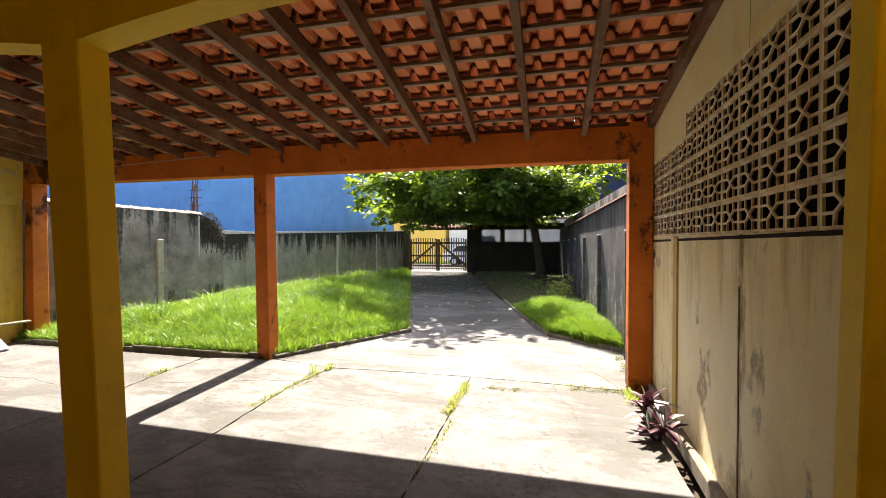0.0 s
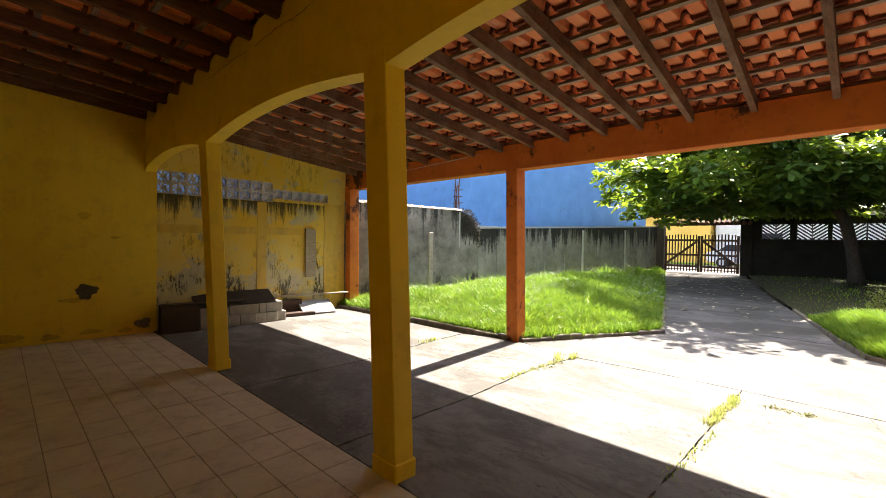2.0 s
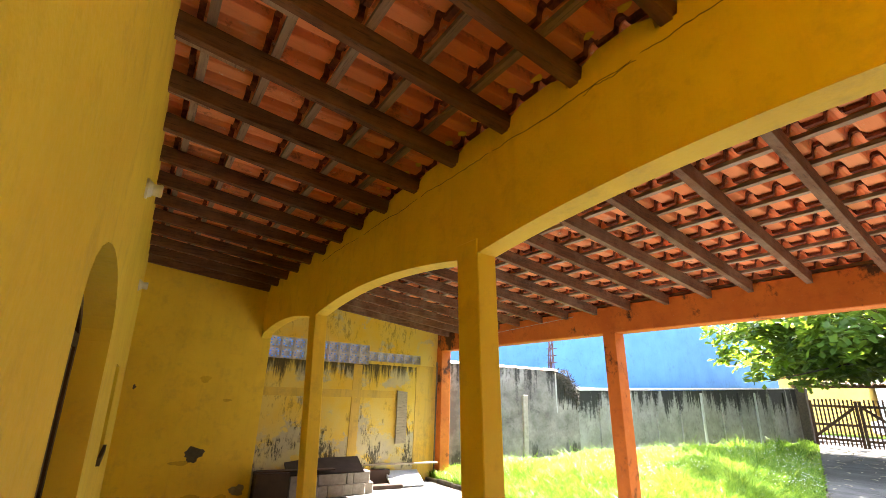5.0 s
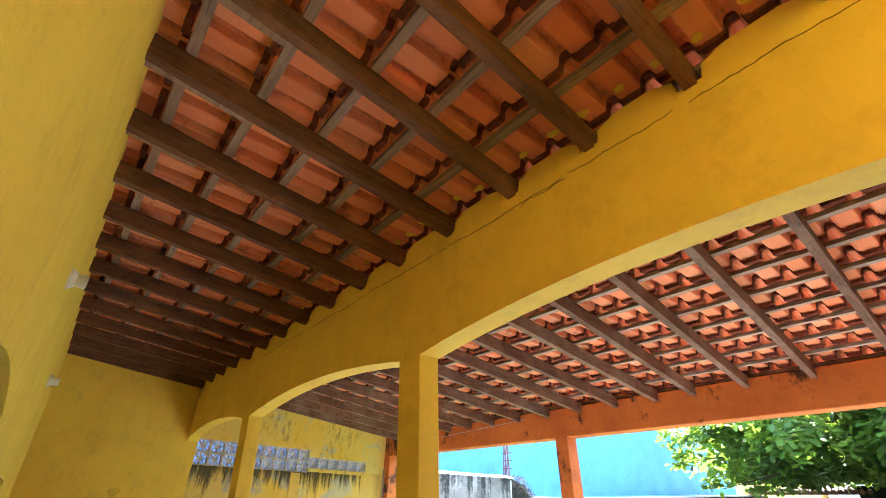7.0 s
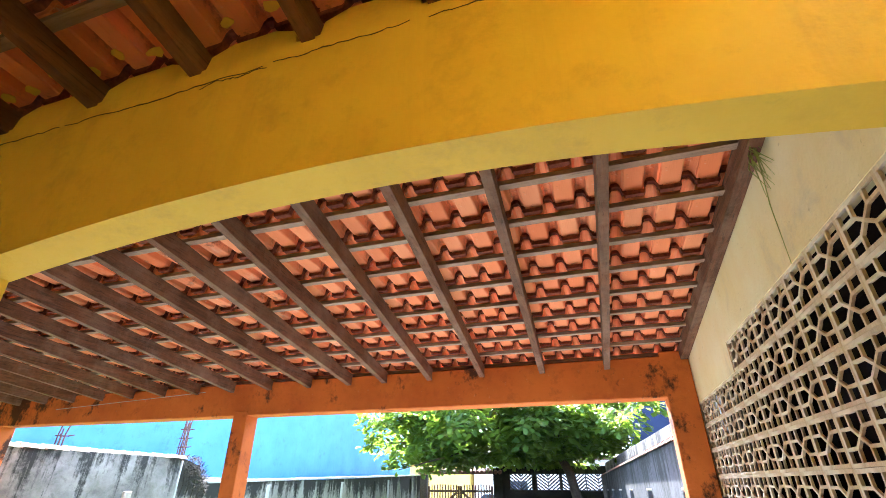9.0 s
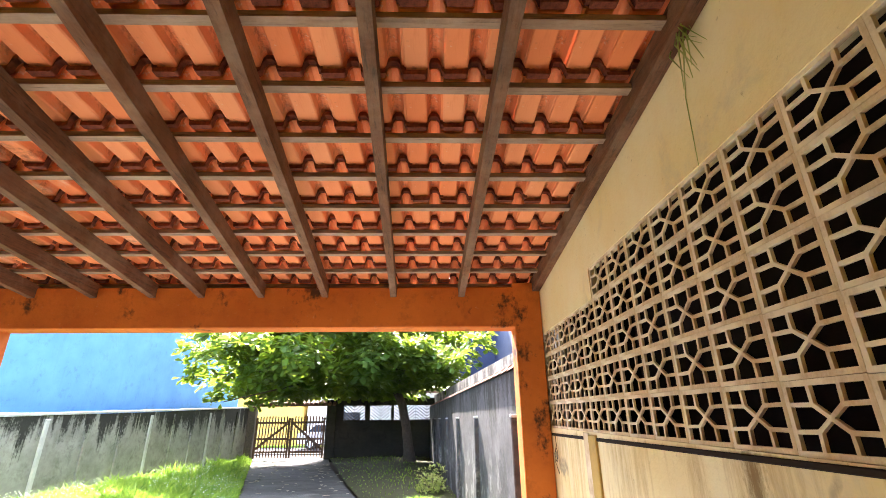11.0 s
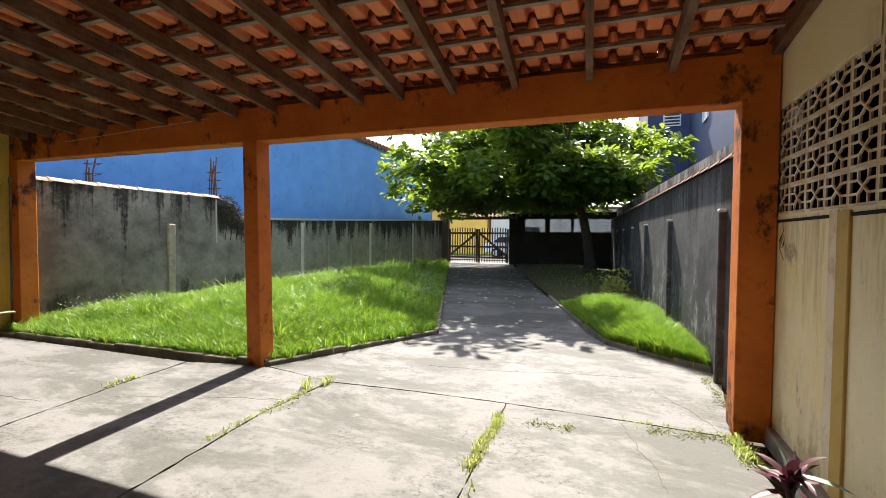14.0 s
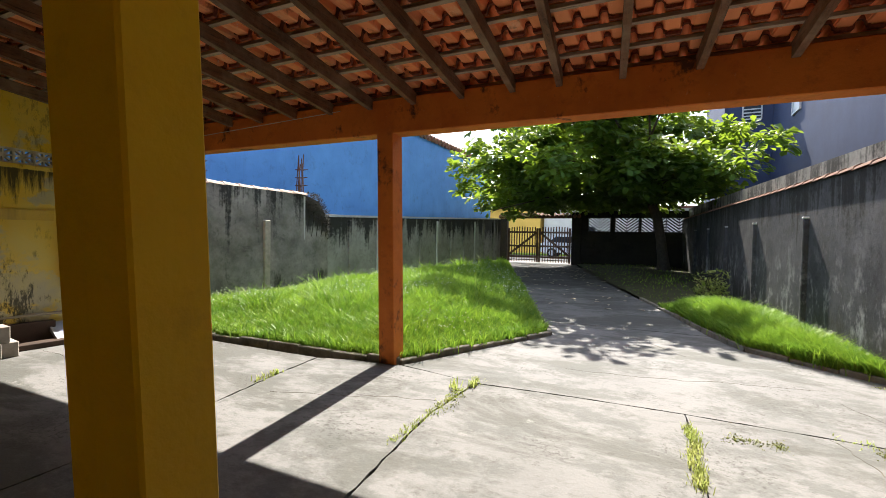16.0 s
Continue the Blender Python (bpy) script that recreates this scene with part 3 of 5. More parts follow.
block_wall = part("wall_side_left", plate(
    [(0.12, -0.1), (3.5, -0.1), (3.5, 2.66), (0.12, 2.92)], [LB],
    lambda u, v, w: (left_x(u) - w, u, v), 0.14), YELLOW_OLD)
tagged(block_wall, "mouldy faded yellow wall with breeze blocks", "wall", kind="structure")

RX = 2.875
RB = [(0.25, 1.457), (3.51, 1.496), (3.51, 2.2), (2.26, 2.185), (2.26, 2.361), (0.25, 2.337)]
right_wall = part("wall_side_right", plate(
    [(0.1, -0.1), (3.8, -0.1), (3.8, 2.75), (0.1, 3.1)], [RB],
    lambda u, v, w: (RX + w, u, v), 0.05), CREAM)
tagged(right_wall, "stained cream wall with a breeze block panel", "wall", kind="structure")
part("wall_porch_right", boxes((3.1, 3.3, -1.8, 0.15, -0.1, 3.1)), YELLOW)["kind"] = "structure"
OCHRE = painted("dull_ochre_paint", (0.6, 0.42, 0.13), (0.5, 0.33, 0.1), (0.2, 0.13, 0.05), 0.5, 0.8, 0.4)
# near-black stands in for the unlit depth behind the panel and under it
PAINTED_DARK = plain("painted_dark_fill", (0.022, 0.011, 0.008), (0.014, 0.007, 0.005), 8, 0.95, 0.5)
# strips and ledge on the right wall
part("pilaster_strip", boxes((RX - 0.014, RX + 0.02, 2.44, 2.56, 0.0, 1.47), bevel=0.004), OCHRE, right_wall, "dull yellow vertical strip")
part("plaster_strip", boxes((RX - 0.008, RX + 0.02, 2.57, 2.66, 0.0, 1.48), bevel=0.003), BLOCK, right_wall, "pale plaster strip")
part("ledge", boxes((RX - 0.05, RX + 0.02, 0.3, 3.4, -0.05, 0.075), bevel=0.012), MORTAR, right_wall, "rough mortar ledge along the foot")
# the shadow line under the blocks, made as a near-black strip
part("sill", boxes((RX - 0.006, RX + 0.1, 0.25, 3.64, 1.44, 1.458), bevel=0.003), PAINTED_DARK, right_wall, "dark strip painted in for the shadow under the blocks")
# unseen house walls, then an added near-black box that darkens the block holes
part("ceiling_house", boxes((-5.3, 3.5, -5.2, -1.66, 3.1, 3.24)), MORTAR)["kind"] = "structure"
part("wall_house_back", boxes((-5.3, 3.5, -5.2, -5.0, -0.1, 3.1), (3.3, 3.5, -5.0, -1.76, -0.1, 3.1), (-5.3, -5.1, -5.0, -1.76, -0.1, 3.1)), MORTAR)["kind"] = "structure"
part("floor_passage", boxes((2.93, 3.9, 0.0, 4.05, -0.1, -0.02)), PAINTED_DARK)["kind"] = "structure"
part("wall_passage", boxes((3.9, 4.05, -0.2, 4.2, -0.1, 3.2)), PAINTED_DARK)["kind"] = "structure"
part("ceiling_passage", boxes((2.93, 4.1, -0.2, 4.2, 2.75, 2.85)), PAINTED_DARK)["kind"] = "structure"
part("wall_passage_end", boxes((2.93, 3.9, 4.05, 4.2, -0.1, 2.75), (2.93, 3.9, -0.2, 0.0, -0.1, 2.75)), PAINTED_DARK)["kind"] = "structure"

# ---- yellow arcade ----
def soffit(x0, x1, rise, n=16):
    out = []
    for i in range(n + 1):
        s = -1 + 2 * i / n
        out.append((x0 + (x1 - x0) * (i / n), 2.212 + rise * (1 - abs(s) ** 2.0)))
    return out


outline = [(-5.12, 2.9), (-5.12, 2.16)] + soffit(-5.1, -2.82, 0.1)[1:] + soffit(-2.62, -0.02, 0.105) + soffit(0.165, 2.78, 0.105) + [(3.1, 2.212), (3.1, 2.94)]
top = []
rx0 = [2.26, 1.8, 1.36] + [0.9 - 0.495 * k for k in range(13)]
rx1 = [2.22, 1.66, 1.1, 0.58, 0.1, -0.29] + [-0.76 - 0.49 * k for k in range(10)]
for k, xr in enumerate(rx0):
    top += [(xr + 0.14, 2.965), (xr + 0.055, 2.93), (xr + 0.045, 2.87), (xr - 0.045, 2.87), (xr - 0.055, 2.93), (xr - 0.14, 2.965)]
top = [p for p in top if p[0] > -5.05]
arcade = part("arcade_beam", plate(outline + top, [], lambda u, v, w: (u, 0.02 + w, v), 0.132), YELLOW)
tagged(arcade, "yellow painted beam with shallow arches", "beam", kind="structure")


def column(name, x0, x1, y0, y1, z1, material, label, plinth=0.0, lean=0.0, sway=0.0):
    base = empty(name, ((x0 + x1) / 2, (y0 + y1) / 2, 0))
    bm = boxes((x0, x1, y0, y1, -0.05, z1), bevel=0.006)
    for v in bm.verts:
        v.co.y += lean * (1 - v.co.z / 2.2)
        v.co.x += sway * (1 - v.co.z / 2.2)
    part("shaft", bm, material, base)
    if plinth:
        part("plinth", boxes((x0 - 0.01, x1 + 0.01, y0 - 0.01 + lean, y1 + 0.01 + lean, -0.05, plinth), bevel=0.01), material, base, "scuffed plinth")
    return tagged(base, label, "column", "porch columns" if plinth else "carport posts", kind="structure")


column("yellow_column", -0.026, 0.17, 0.017, 0.15, 2.3, YELLOW, "square yellow painted porch column", 0.1, 0.105)
column("yellow_column", -2.82, -2.62, 0.017, 0.15, 2.3, YELLOW, "square yellow painted porch column", 0.1, 0.105)
column("yellow_pilaster", 2.775, 3.12, 0.017, 0.13, 2.3, YELLOW, "yellow painted pilaster against the wall", 0.0, 0.1)
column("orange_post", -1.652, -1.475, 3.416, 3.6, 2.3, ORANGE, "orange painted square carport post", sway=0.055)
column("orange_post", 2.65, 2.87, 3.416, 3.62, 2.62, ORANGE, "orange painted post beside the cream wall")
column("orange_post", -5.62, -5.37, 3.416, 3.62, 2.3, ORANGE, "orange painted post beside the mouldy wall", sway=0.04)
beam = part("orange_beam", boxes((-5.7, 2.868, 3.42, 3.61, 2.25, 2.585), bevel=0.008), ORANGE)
tagged(beam, "orange painted carport beam with chipped edge", "beam", kind="structure")

# ---- boundary walls ----
tall = part("wall_boundary_left", plate([(3.4, -0.2), (7.75, -0.2), (7.72, 1.5), (7.6, 1.72), (7.45, 1.95), (7.2, 2.02), (6.98, 2.07), (3.4, 2.04)], [],
                                        lambda u, v, w: (left_x(u) + 0.04 - w if u < 6 else -5.83 - w, u, v), 0.16), TALL_WALL)
tagged(tall, "tall grey rendered boundary wall with black mould", "wall", kind="structure")
def low_x(y):
    return -5.86 - 0.028 * (y - 7.7)


low = part("wall_boundary_low", plate([(7.7, -0.2), (21.5, -0.2), (21.5, 2.12), (14.0, 1.84), (7.7, 1.64)], [],
                                      lambda u, v, w: (low_x(u) - w, u, v), 0.16), LOW_WALL)
tagged(low, "low grey boundary wall with black mould runs", "wall", kind="structure")


def right_x(y):
    return 2.88 - 0.057 * (y - 3.5)


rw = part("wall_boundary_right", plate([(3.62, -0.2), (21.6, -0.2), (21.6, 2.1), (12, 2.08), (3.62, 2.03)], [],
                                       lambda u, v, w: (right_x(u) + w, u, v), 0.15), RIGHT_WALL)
tagged(rw, "grey boundary wall darkened for its shade, with damp stains", "wall", kind="structure")
nw = part("wall_neighbour", plate([(3.7, -0.2), (21.6, -0.2), (21.6, 2.6), (3.7, 2.3)], [],
                                  lambda u, v, w: (right_x(u) + 0.22 + w, u, v), 0.15), GREY_WALL)
tagged(nw, "weathered neighbouring wall behind the boundary", "wall", kind="structure")
front = part("wall_front", plate([(-2.3, -0.2), (2.3, -0.2), (2.3, 2.5), (-2.3, 2.5)],
                                 [[(x, 1.58), (x + 0.95, 1.58), (x + 0.95, 2.18), (x, 2.18)] for x in (-2.0, -0.83, 0.25, 1.25)],
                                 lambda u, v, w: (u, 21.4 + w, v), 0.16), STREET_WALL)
tagged(front, "street wall coloured dark for its shade, with lattice openings", "wall", kind="structure")
# ---- blue house ----
blue_house = tagged(empty("blue_house", (-7.2, 12, 0)), "large blue rendered house behind the boundary wall", "house")
part("wall", plate([(-6.0, -0.2), (22.0, -0.2), (22.0, 4.86), (-6.0, 4.86)], [], lambda u, v, w: (-7.0 - w, u, v), 0.3), BLUE, blue_house)
# ---- roof ----
def under(y):
    return 2.5 + 0.105 * (3.42 - y)


roof = tagged(empty("roof", (0, 0, 2.8)), "terracotta tiled lean-to roof on dark wooden rafters", "roof", kind="structure")
for k, (a, b) in enumerate(zip(rx0, rx1)):
    bm = bmesh.new()
    xe = a + (a - b) * 0.2
    bar(bm, (xe, -1.66, under(-1.66) + 0.055), (a, 0.1, under(0.1) + 0.055), 0.05, 0.11)
    bar(bm, (a, 0.1, under(0.1) + 0.055), (b, 3.5, under(3.5) + 0.055), 0.05, 0.11)
    part("rafter", bm, RAFTER, roof)
    bm = bmesh.new()
    e = -1.25 + 0.12 * math.sin(5 * k)
    bar(bm, (xe - 0.062, -1.66, under(-1.66) + 0.07), (xe - 0.062 - 0.01, e, under(e) + 0.07), 0.05, 0.09)
    part("rafter_splice", bm, BATTEN, roof)
bm = bmesh.new()
bar(bm, (2.84, -1.6, under(-1.6) + 0.1), (2.84, 3.6, under(3.6) + 0.1), 0.06, 0.11)
part("rafter", bm, RAFTER, roof)
PITCH, TW = 0.31, 0.166
ROWS = [3.5 - PITCH * k for k in range(20)]
for y in ROWS:
    bm = bmesh.new()
    bar(bm, (-5.6, y, under(y) + 0.127), (3.0, y, under(y) + 0.127), 0.044, 0.026)
    part("batten", bm, BATTEN, roof)


def tile_geometry():
    """One roof tile: a flat pan and a roll at its side, with thickness; its upper end at y = 0, running down the slope along +y."""
    prof = [(0.0, 0.004), (0.006, 0.0), (0.09, 0.0), (0.097, 0.006), (0.104, 0.046), (0.116, 0.062), (0.142, 0.062), (0.153, 0.048), (0.16, 0.018), (0.18, 0.016)]
    L = PITCH + 0.075
    drop = -0.105 * L + 0.022
    verts, faces = [], []
    n = len(prof)
    for y, dz in ((0.0, -0.004), (L, drop)):
        for t in (0.0, 0.014):
            for x, z in prof:
                verts.append((x, y, z + t + dz))
    for i in range(n - 1):
        faces += [(i, i + 1, 2 * n + i + 1, 2 * n + i), (n + i, 3 * n + i, 3 * n + i + 1, n + i + 1),
                  (i, n + i, n + i + 1, i + 1), (2 * n + i, 2 * n + i + 1, 3 * n + i + 1, 3 * n + i)]
    faces += [(0, 2 * n, 3 * n, n), (n - 1, 2 * n - 1, 4 * n - 1, 3 * n - 1)]
    # the thick hooked lip at the upper end
    body = len(faces)
    o = len(verts)
    for y in (-0.044, -0.014):
        for t in (-0.008, 0.014):
            for x, z in prof:
                verts.append((x, y, z + t - 0.002))
    for i in range(n - 1):
        a, b, c, d = o + i, o + n + i, o + 2 * n + i, o + 3 * n + i
        faces += [(a, a + 1, c + 1, c), (b, d, d + 1, b + 1), (a, b, b + 1, a + 1), (c, c + 1, d + 1, d)]
    return verts, faces, body


tv, tf, lip_from = tile_geometry()
# the lap's shadow is put into the lip colour, along with dark mould
LIP = plain("shadowed_mouldy_lip", (0.06, 0.018, 0.012), (0.3, 0.085, 0.045), 30, 0.95, 0.5)
tile_mesh = bpy.data.meshes.new("roof_tile")
tile_mesh.from_pydata(tv, [], tf)
tile_mesh.materials.append(TERRA)
tile_mesh.materials.append(LIP)
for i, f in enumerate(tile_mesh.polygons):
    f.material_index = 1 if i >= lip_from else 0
rnd = random.Random(3)
rest_v, rest_f = [], []
for r, y in enumerate(ROWS):
    k = 0
    x = 2.86 - TW
    while x > -5.75:
        m = Matrix.Translation((x + rnd.uniform(-0.004, 0.004), y - 0.02 + rnd.uniform(-0.008, 0.008), under(y) + 0.152 + rnd.uniform(0, 0.004))) @ Matrix.Rotation(rnd.uniform(-0.012, 0.012), 4, 'Z')
        if k < 17:
            piece("roof_tile", tile_mesh, m, roof)
        else:
            o = len(rest_v)
            rest_v += [m @ Vector(v) for v in tv]
            rest_f += [tuple(i + o for i in f) for f in tf]
        k += 1
        x -= TW
rest = raw("roof_tiles", rest_v, rest_f, TERRA, roof)
rest["kind"] = "stuff"
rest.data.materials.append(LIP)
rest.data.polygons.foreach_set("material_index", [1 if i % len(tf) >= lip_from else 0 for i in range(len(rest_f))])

# ---- more materials ----
WHITE = plain("white_ceramic", (0.75, 0.74, 0.7), (0.66, 0.64, 0.6), 20, 0.35, 0.05)
COPING = plain("pale_clay_coping", (0.55, 0.45, 0.38), (0.36, 0.24, 0.17), 6, 0.85, 0.4)
CLAY = plain("dark_clay_tile", (0.24, 0.12, 0.08), (0.12, 0.07, 0.05), 7, 0.9, 0.4)
RUST = plain("rusty_iron", (0.06, 0.032, 0.024), (0.11, 0.06, 0.042), 25, 0.9, 0.4)
CEMENT_BLOCK = plain("concrete_block", (0.42, 0.38, 0.33), (0.27, 0.24, 0.2), 11, 0.95, 0.6)
BLACKSHEET = plain("black_board", (0.03, 0.024, 0.022), (0.055, 0.045, 0.04), 6, 0.75, 0.3)
BROWNBOARD = plain("dark_brown_board", (0.075, 0.045, 0.032), (0.045, 0.028, 0.02), 5, 0.7, 0.3)
METAL = plain("dull_aluminium", (0.55, 0.57, 0.6), (0.45, 0.47, 0.5), 18, 0.4, 0.1, 0.7)
PANELFACE = plain("pale_blue_panel", (0.42, 0.47, 0.55), (0.34, 0.39, 0.47), 4, 0.4, 0.1)
FROST = plain("frosted_glass", (0.5, 0.47, 0.41), (0.42, 0.38, 0.32), 40, 0.28, 0.3)
BLACK = plain("black_rubber", (0.02, 0.02, 0.02), (0.035, 0.035, 0.035), 20, 0.7, 0.1)
ASPHALT = plain("asphalt", (0.06, 0.06, 0.06), (0.09, 0.085, 0.08), 12, 0.9, 0.4)
PALE = painted("pale_house_wall", (0.7, 0.7, 0.68), (0.62, 0.62, 0.6), (0.4, 0.38, 0.35), 0.3)
STREETYELLOW = painted("street_yellow_wall", (0.75, 0.5, 0.12), (0.7, 0.45, 0.1), (0.5, 0.35, 0.12), 0.2)
FLASHING = plain("pale_mortar_strip", (0.5, 0.5, 0.5), (0.34, 0.34, 0.33), 5, 0.85, 0.4)
PURPLE = leafy("purple_leaf", (0.06, 0.014, 0.026), (0.12, 0.026, 0.042), (0.035, 0.03, 0.02), 0.15)
GREYGREEN = leafy("pale_leaf", (0.32, 0.42, 0.36), (0.42, 0.5, 0.44), (0.2, 0.3, 0.22), 0.2)
DRYWEED = leafy("weed_leaf", (0.32, 0.42, 0.08), (0.46, 0.52, 0.16), (0.5, 0.46, 0.22), 0.45)
MOSS = plain("moss", (0.22, 0.27, 0.05), (0.34, 0.36, 0.1), 30, 0.95, 0.8)
WIRE = plain("dark_wire", (0.04, 0.035, 0.03), (0.06, 0.05, 0.04), 30, 0.6, 0.1)
CARPAINT = plain("white_car_paint", (0.75, 0.77, 0.8), (0.72, 0.74, 0.78), 2, 0.25, 0.0)
GLASS = plain("dark_window_glass", (0.03, 0.04, 0.05), (0.05, 0.06, 0.08), 3, 0.08, 0.0)

# ---- breeze blocks ----
def block_mesh(name, w, h, d, frame, inner, nodes, material, star):
    bm = bmesh.new()
    hw, hh = w / 2, h / 2
    box(bm, 0, d, -hw, hw, -hh, -hh + frame)
    box(bm, 0, d, -hw, hw, hh - frame, hh)
    box(bm, 0.001, d - 0.001, -hw, -hw + frame, -hh + frame, hh - frame)
    box(bm, 0.001, d - 0.001, hw - frame, hw, -hh + frame, hh - frame)
    a, b = nodes

    def strut(p, q):
        bar(bm, ((d / 2), p[0], p[1]), ((d / 2), q[0], q[1]), d - 0.003, inner, up=(0, -(q[1] - p[1]), q[0] - p[0]))

    for sy in (-1, 1):
        for sz in (-1, 1):
            n = (sy * a, sz * b)
            strut((0, 0), n)
            if star:
                strut(n, (sy * hw, sz * hh))
            else:
                strut(n, (sy * hw, sz * b * 1.05))
                strut(n, (sy * a * 1.05, sz * hh))
    if star:
        strut((-hw, 0), (hw, 0))
        strut((0, -hh), (0, hh))
    bmesh.ops.recalc_face_normals(bm, faces=bm.faces)
    me = bpy.data.meshes.new(name)
    bm.to_mesh(me)
    bm.free()
    me.materials.append(material)
    return me


rb_mesh = block_mesh("breeze_block", 0.2495, 0.175, 0.013, 0.014, 0.011, (0.043, 0.03), BLOCK, False)
for k in range(13):
    y = 3.51 - 0.2505 * (k + 0.5)
    for r in range(5 if y < 2.26 else 4):
        piece("breeze_block", rb_mesh, Matrix.Translation((RX + 0.004, y, 1.457 + 0.012 * (y - 0.25) + 0.1763 * (r + 0.5))), right_wall)
PALEBLOCK = painted("grimy_cream_block", (0.6, 0.53, 0.42), (0.45, 0.38, 0.28), (0.1, 0.08, 0.05), 0.7, 0.9, 0.4)
lb_mesh = block_mesh("breeze_block", 0.199, 0.164, 0.045, 0.019, 0.019, (0.03, 0.025), PALEBLOCK, True)
turn = Matrix.Rotation(math.atan(0.123), 4, 'Z') @ Matrix.Rotation(math.pi, 4, 'Z')
for k in range(9):
    for r in range(2):
        y = 0.16 + 0.1945 * (k + 0.5)
        piece("breeze_block", lb_mesh, Matrix.Translation((left_x(y) - 0.012, y, 1.9 + 0.165 * (r + 0.5))) @ turn, block_wall)
for k in range(6):
    y = 1.9 + 0.187 * (k + 0.5)
    piece("breeze_block", lb_mesh, Matrix.Translation((left_x(y) - 0.012, y, 2.0475)) @ turn, block_wall)


def strip(u0, u1, v0, v1, proud, name, material, label=""):
    part(name, plate([(u0, v0), (u1, v0), (u1, v1), (u0, v1)], [], lambda u, v, w: (left_x(u) + proud - w, u, v), proud + 0.02), material, block_wall, label)


YBAND = painted("faded_yellow_band", (0.66, 0.42, 0.05), (0.6, 0.4, 0.1), (0.2, 0.17, 0.07), 0.6, 0.8, 0.4)
strip(0.17, 2.45, 1.36, 1.48, 0.012, "wall_band", YBAND, "cleaner yellow horizontal band")
strip(1.62, 1.78, 0.0, 1.357, 0.011, "wall_pillar", YBAND, "yellow upright band")
strip(1.62, 1.78, 1.483, 1.89, 0.011, "wall_pillar", YBAND)
strip(2.93, 3.4, 0.0, 1.95, 0.01, "wall_pillar", YBAND)
board = part("grey_board", plate([(2.52, 0.62), (2.74, 0.62), (2.72, 1.47), (2.51, 1.49)], [], lambda u, v, w: (left_x(u) + 0.055 - w, u, v), 0.03), PLANK, None)
tagged(board, "weathered grey board hung on the mouldy wall", "board")

# ---- coping and pilasters on the boundary walls ----
def coping(parent, y0, y1, xf, zf, n, material, half=0.1):
    for k in range(n):
        ya, yb = y0 + (y1 - y0) * k / n, y0 + (y1 - y0) * (k + 1.1) / n
        verts, faces = [], []
        m = 7
        for y, lift in ((ya, 0.018), (yb, 0.0)):
            for t in (0, 0.014):
                for i in range(m):
                    a = math.pi * i / (m - 1)
                    verts.append((xf(y) + (half - t) * math.cos(a), y, zf(y) + lift + (half * 0.55 - t) * math.sin(a)))
        for i in range(m - 1):
            faces += [(i, i + 1, 2 * m + i + 1, 2 * m + i), (m + i, 3 * m + i, 3 * m + i + 1, m + i + 1), (i, m + i, m + i + 1, i + 1), (2 * m + i, 2 * m + i + 1, 3 * m + i + 1, 3 * m + i)]
        raw("coping_tile", verts, faces, material, parent)


coping(tall, 3.5, 6.98, lambda y: (left_x(y) + 0.04 if y < 6 else left_x(6) + 0.04 + (y - 6) * 0.003) - 0.06, lambda y: 2.03 + 0.008 * (y - 3.5), 10, COPING, 0.11)
coping(rw, 3.65, 21.3, lambda y: right_x(y) + 0.07, lambda y: 2.03 + 0.004 * (y - 3.6), 48, CLAY, 0.1)
for y, h in ((5.85, 1.5),):
    part("pilaster", boxes((-5.8, -5.66, y - 0.07, y + 0.07, 0, h), bevel=0.012), CEMENT_BLOCK, tall, "pale concrete pilaster")
part("seam", boxes((-5.84, -5.805, 6.955, 6.99, 0.2, 2.03), bevel=0.006), FLASHING, tall, "pale vertical seam")
for k in range(6):
    y = 4.6 + 2.55 * k
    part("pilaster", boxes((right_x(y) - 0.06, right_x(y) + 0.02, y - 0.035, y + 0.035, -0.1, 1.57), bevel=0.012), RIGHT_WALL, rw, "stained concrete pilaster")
    part("pilaster_cap", boxes((right_x(y) - 0.065, right_x(y) + 0.02, y - 0.042, y + 0.042, 1.572, 1.605), bevel=0.012), FLASHING, rw, "pale crumbling mortar cap")
for k in range(10):
    y = 8.6 + 1.28 * k
    part("pilaster", boxes((low_x(y) - 0.01, low_x(y) + 0.04, y - 0.05, y + 0.05, -0.1, 1.58 + 0.03 * (y - 8)), bevel=0.008), FLASHING if k % 3 == 1 else LOW_WALL, low)
part("flashing", plate([(7.75, 1.64), (21.4, 2.11), (21.4, 2.16), (7.75, 1.69)], [], lambda u, v, w: (low_x(u) + 0.02 - w, u, v), 0.3), FLASHING, low, "pale mortar strip on top")

rnd = random.Random(11)


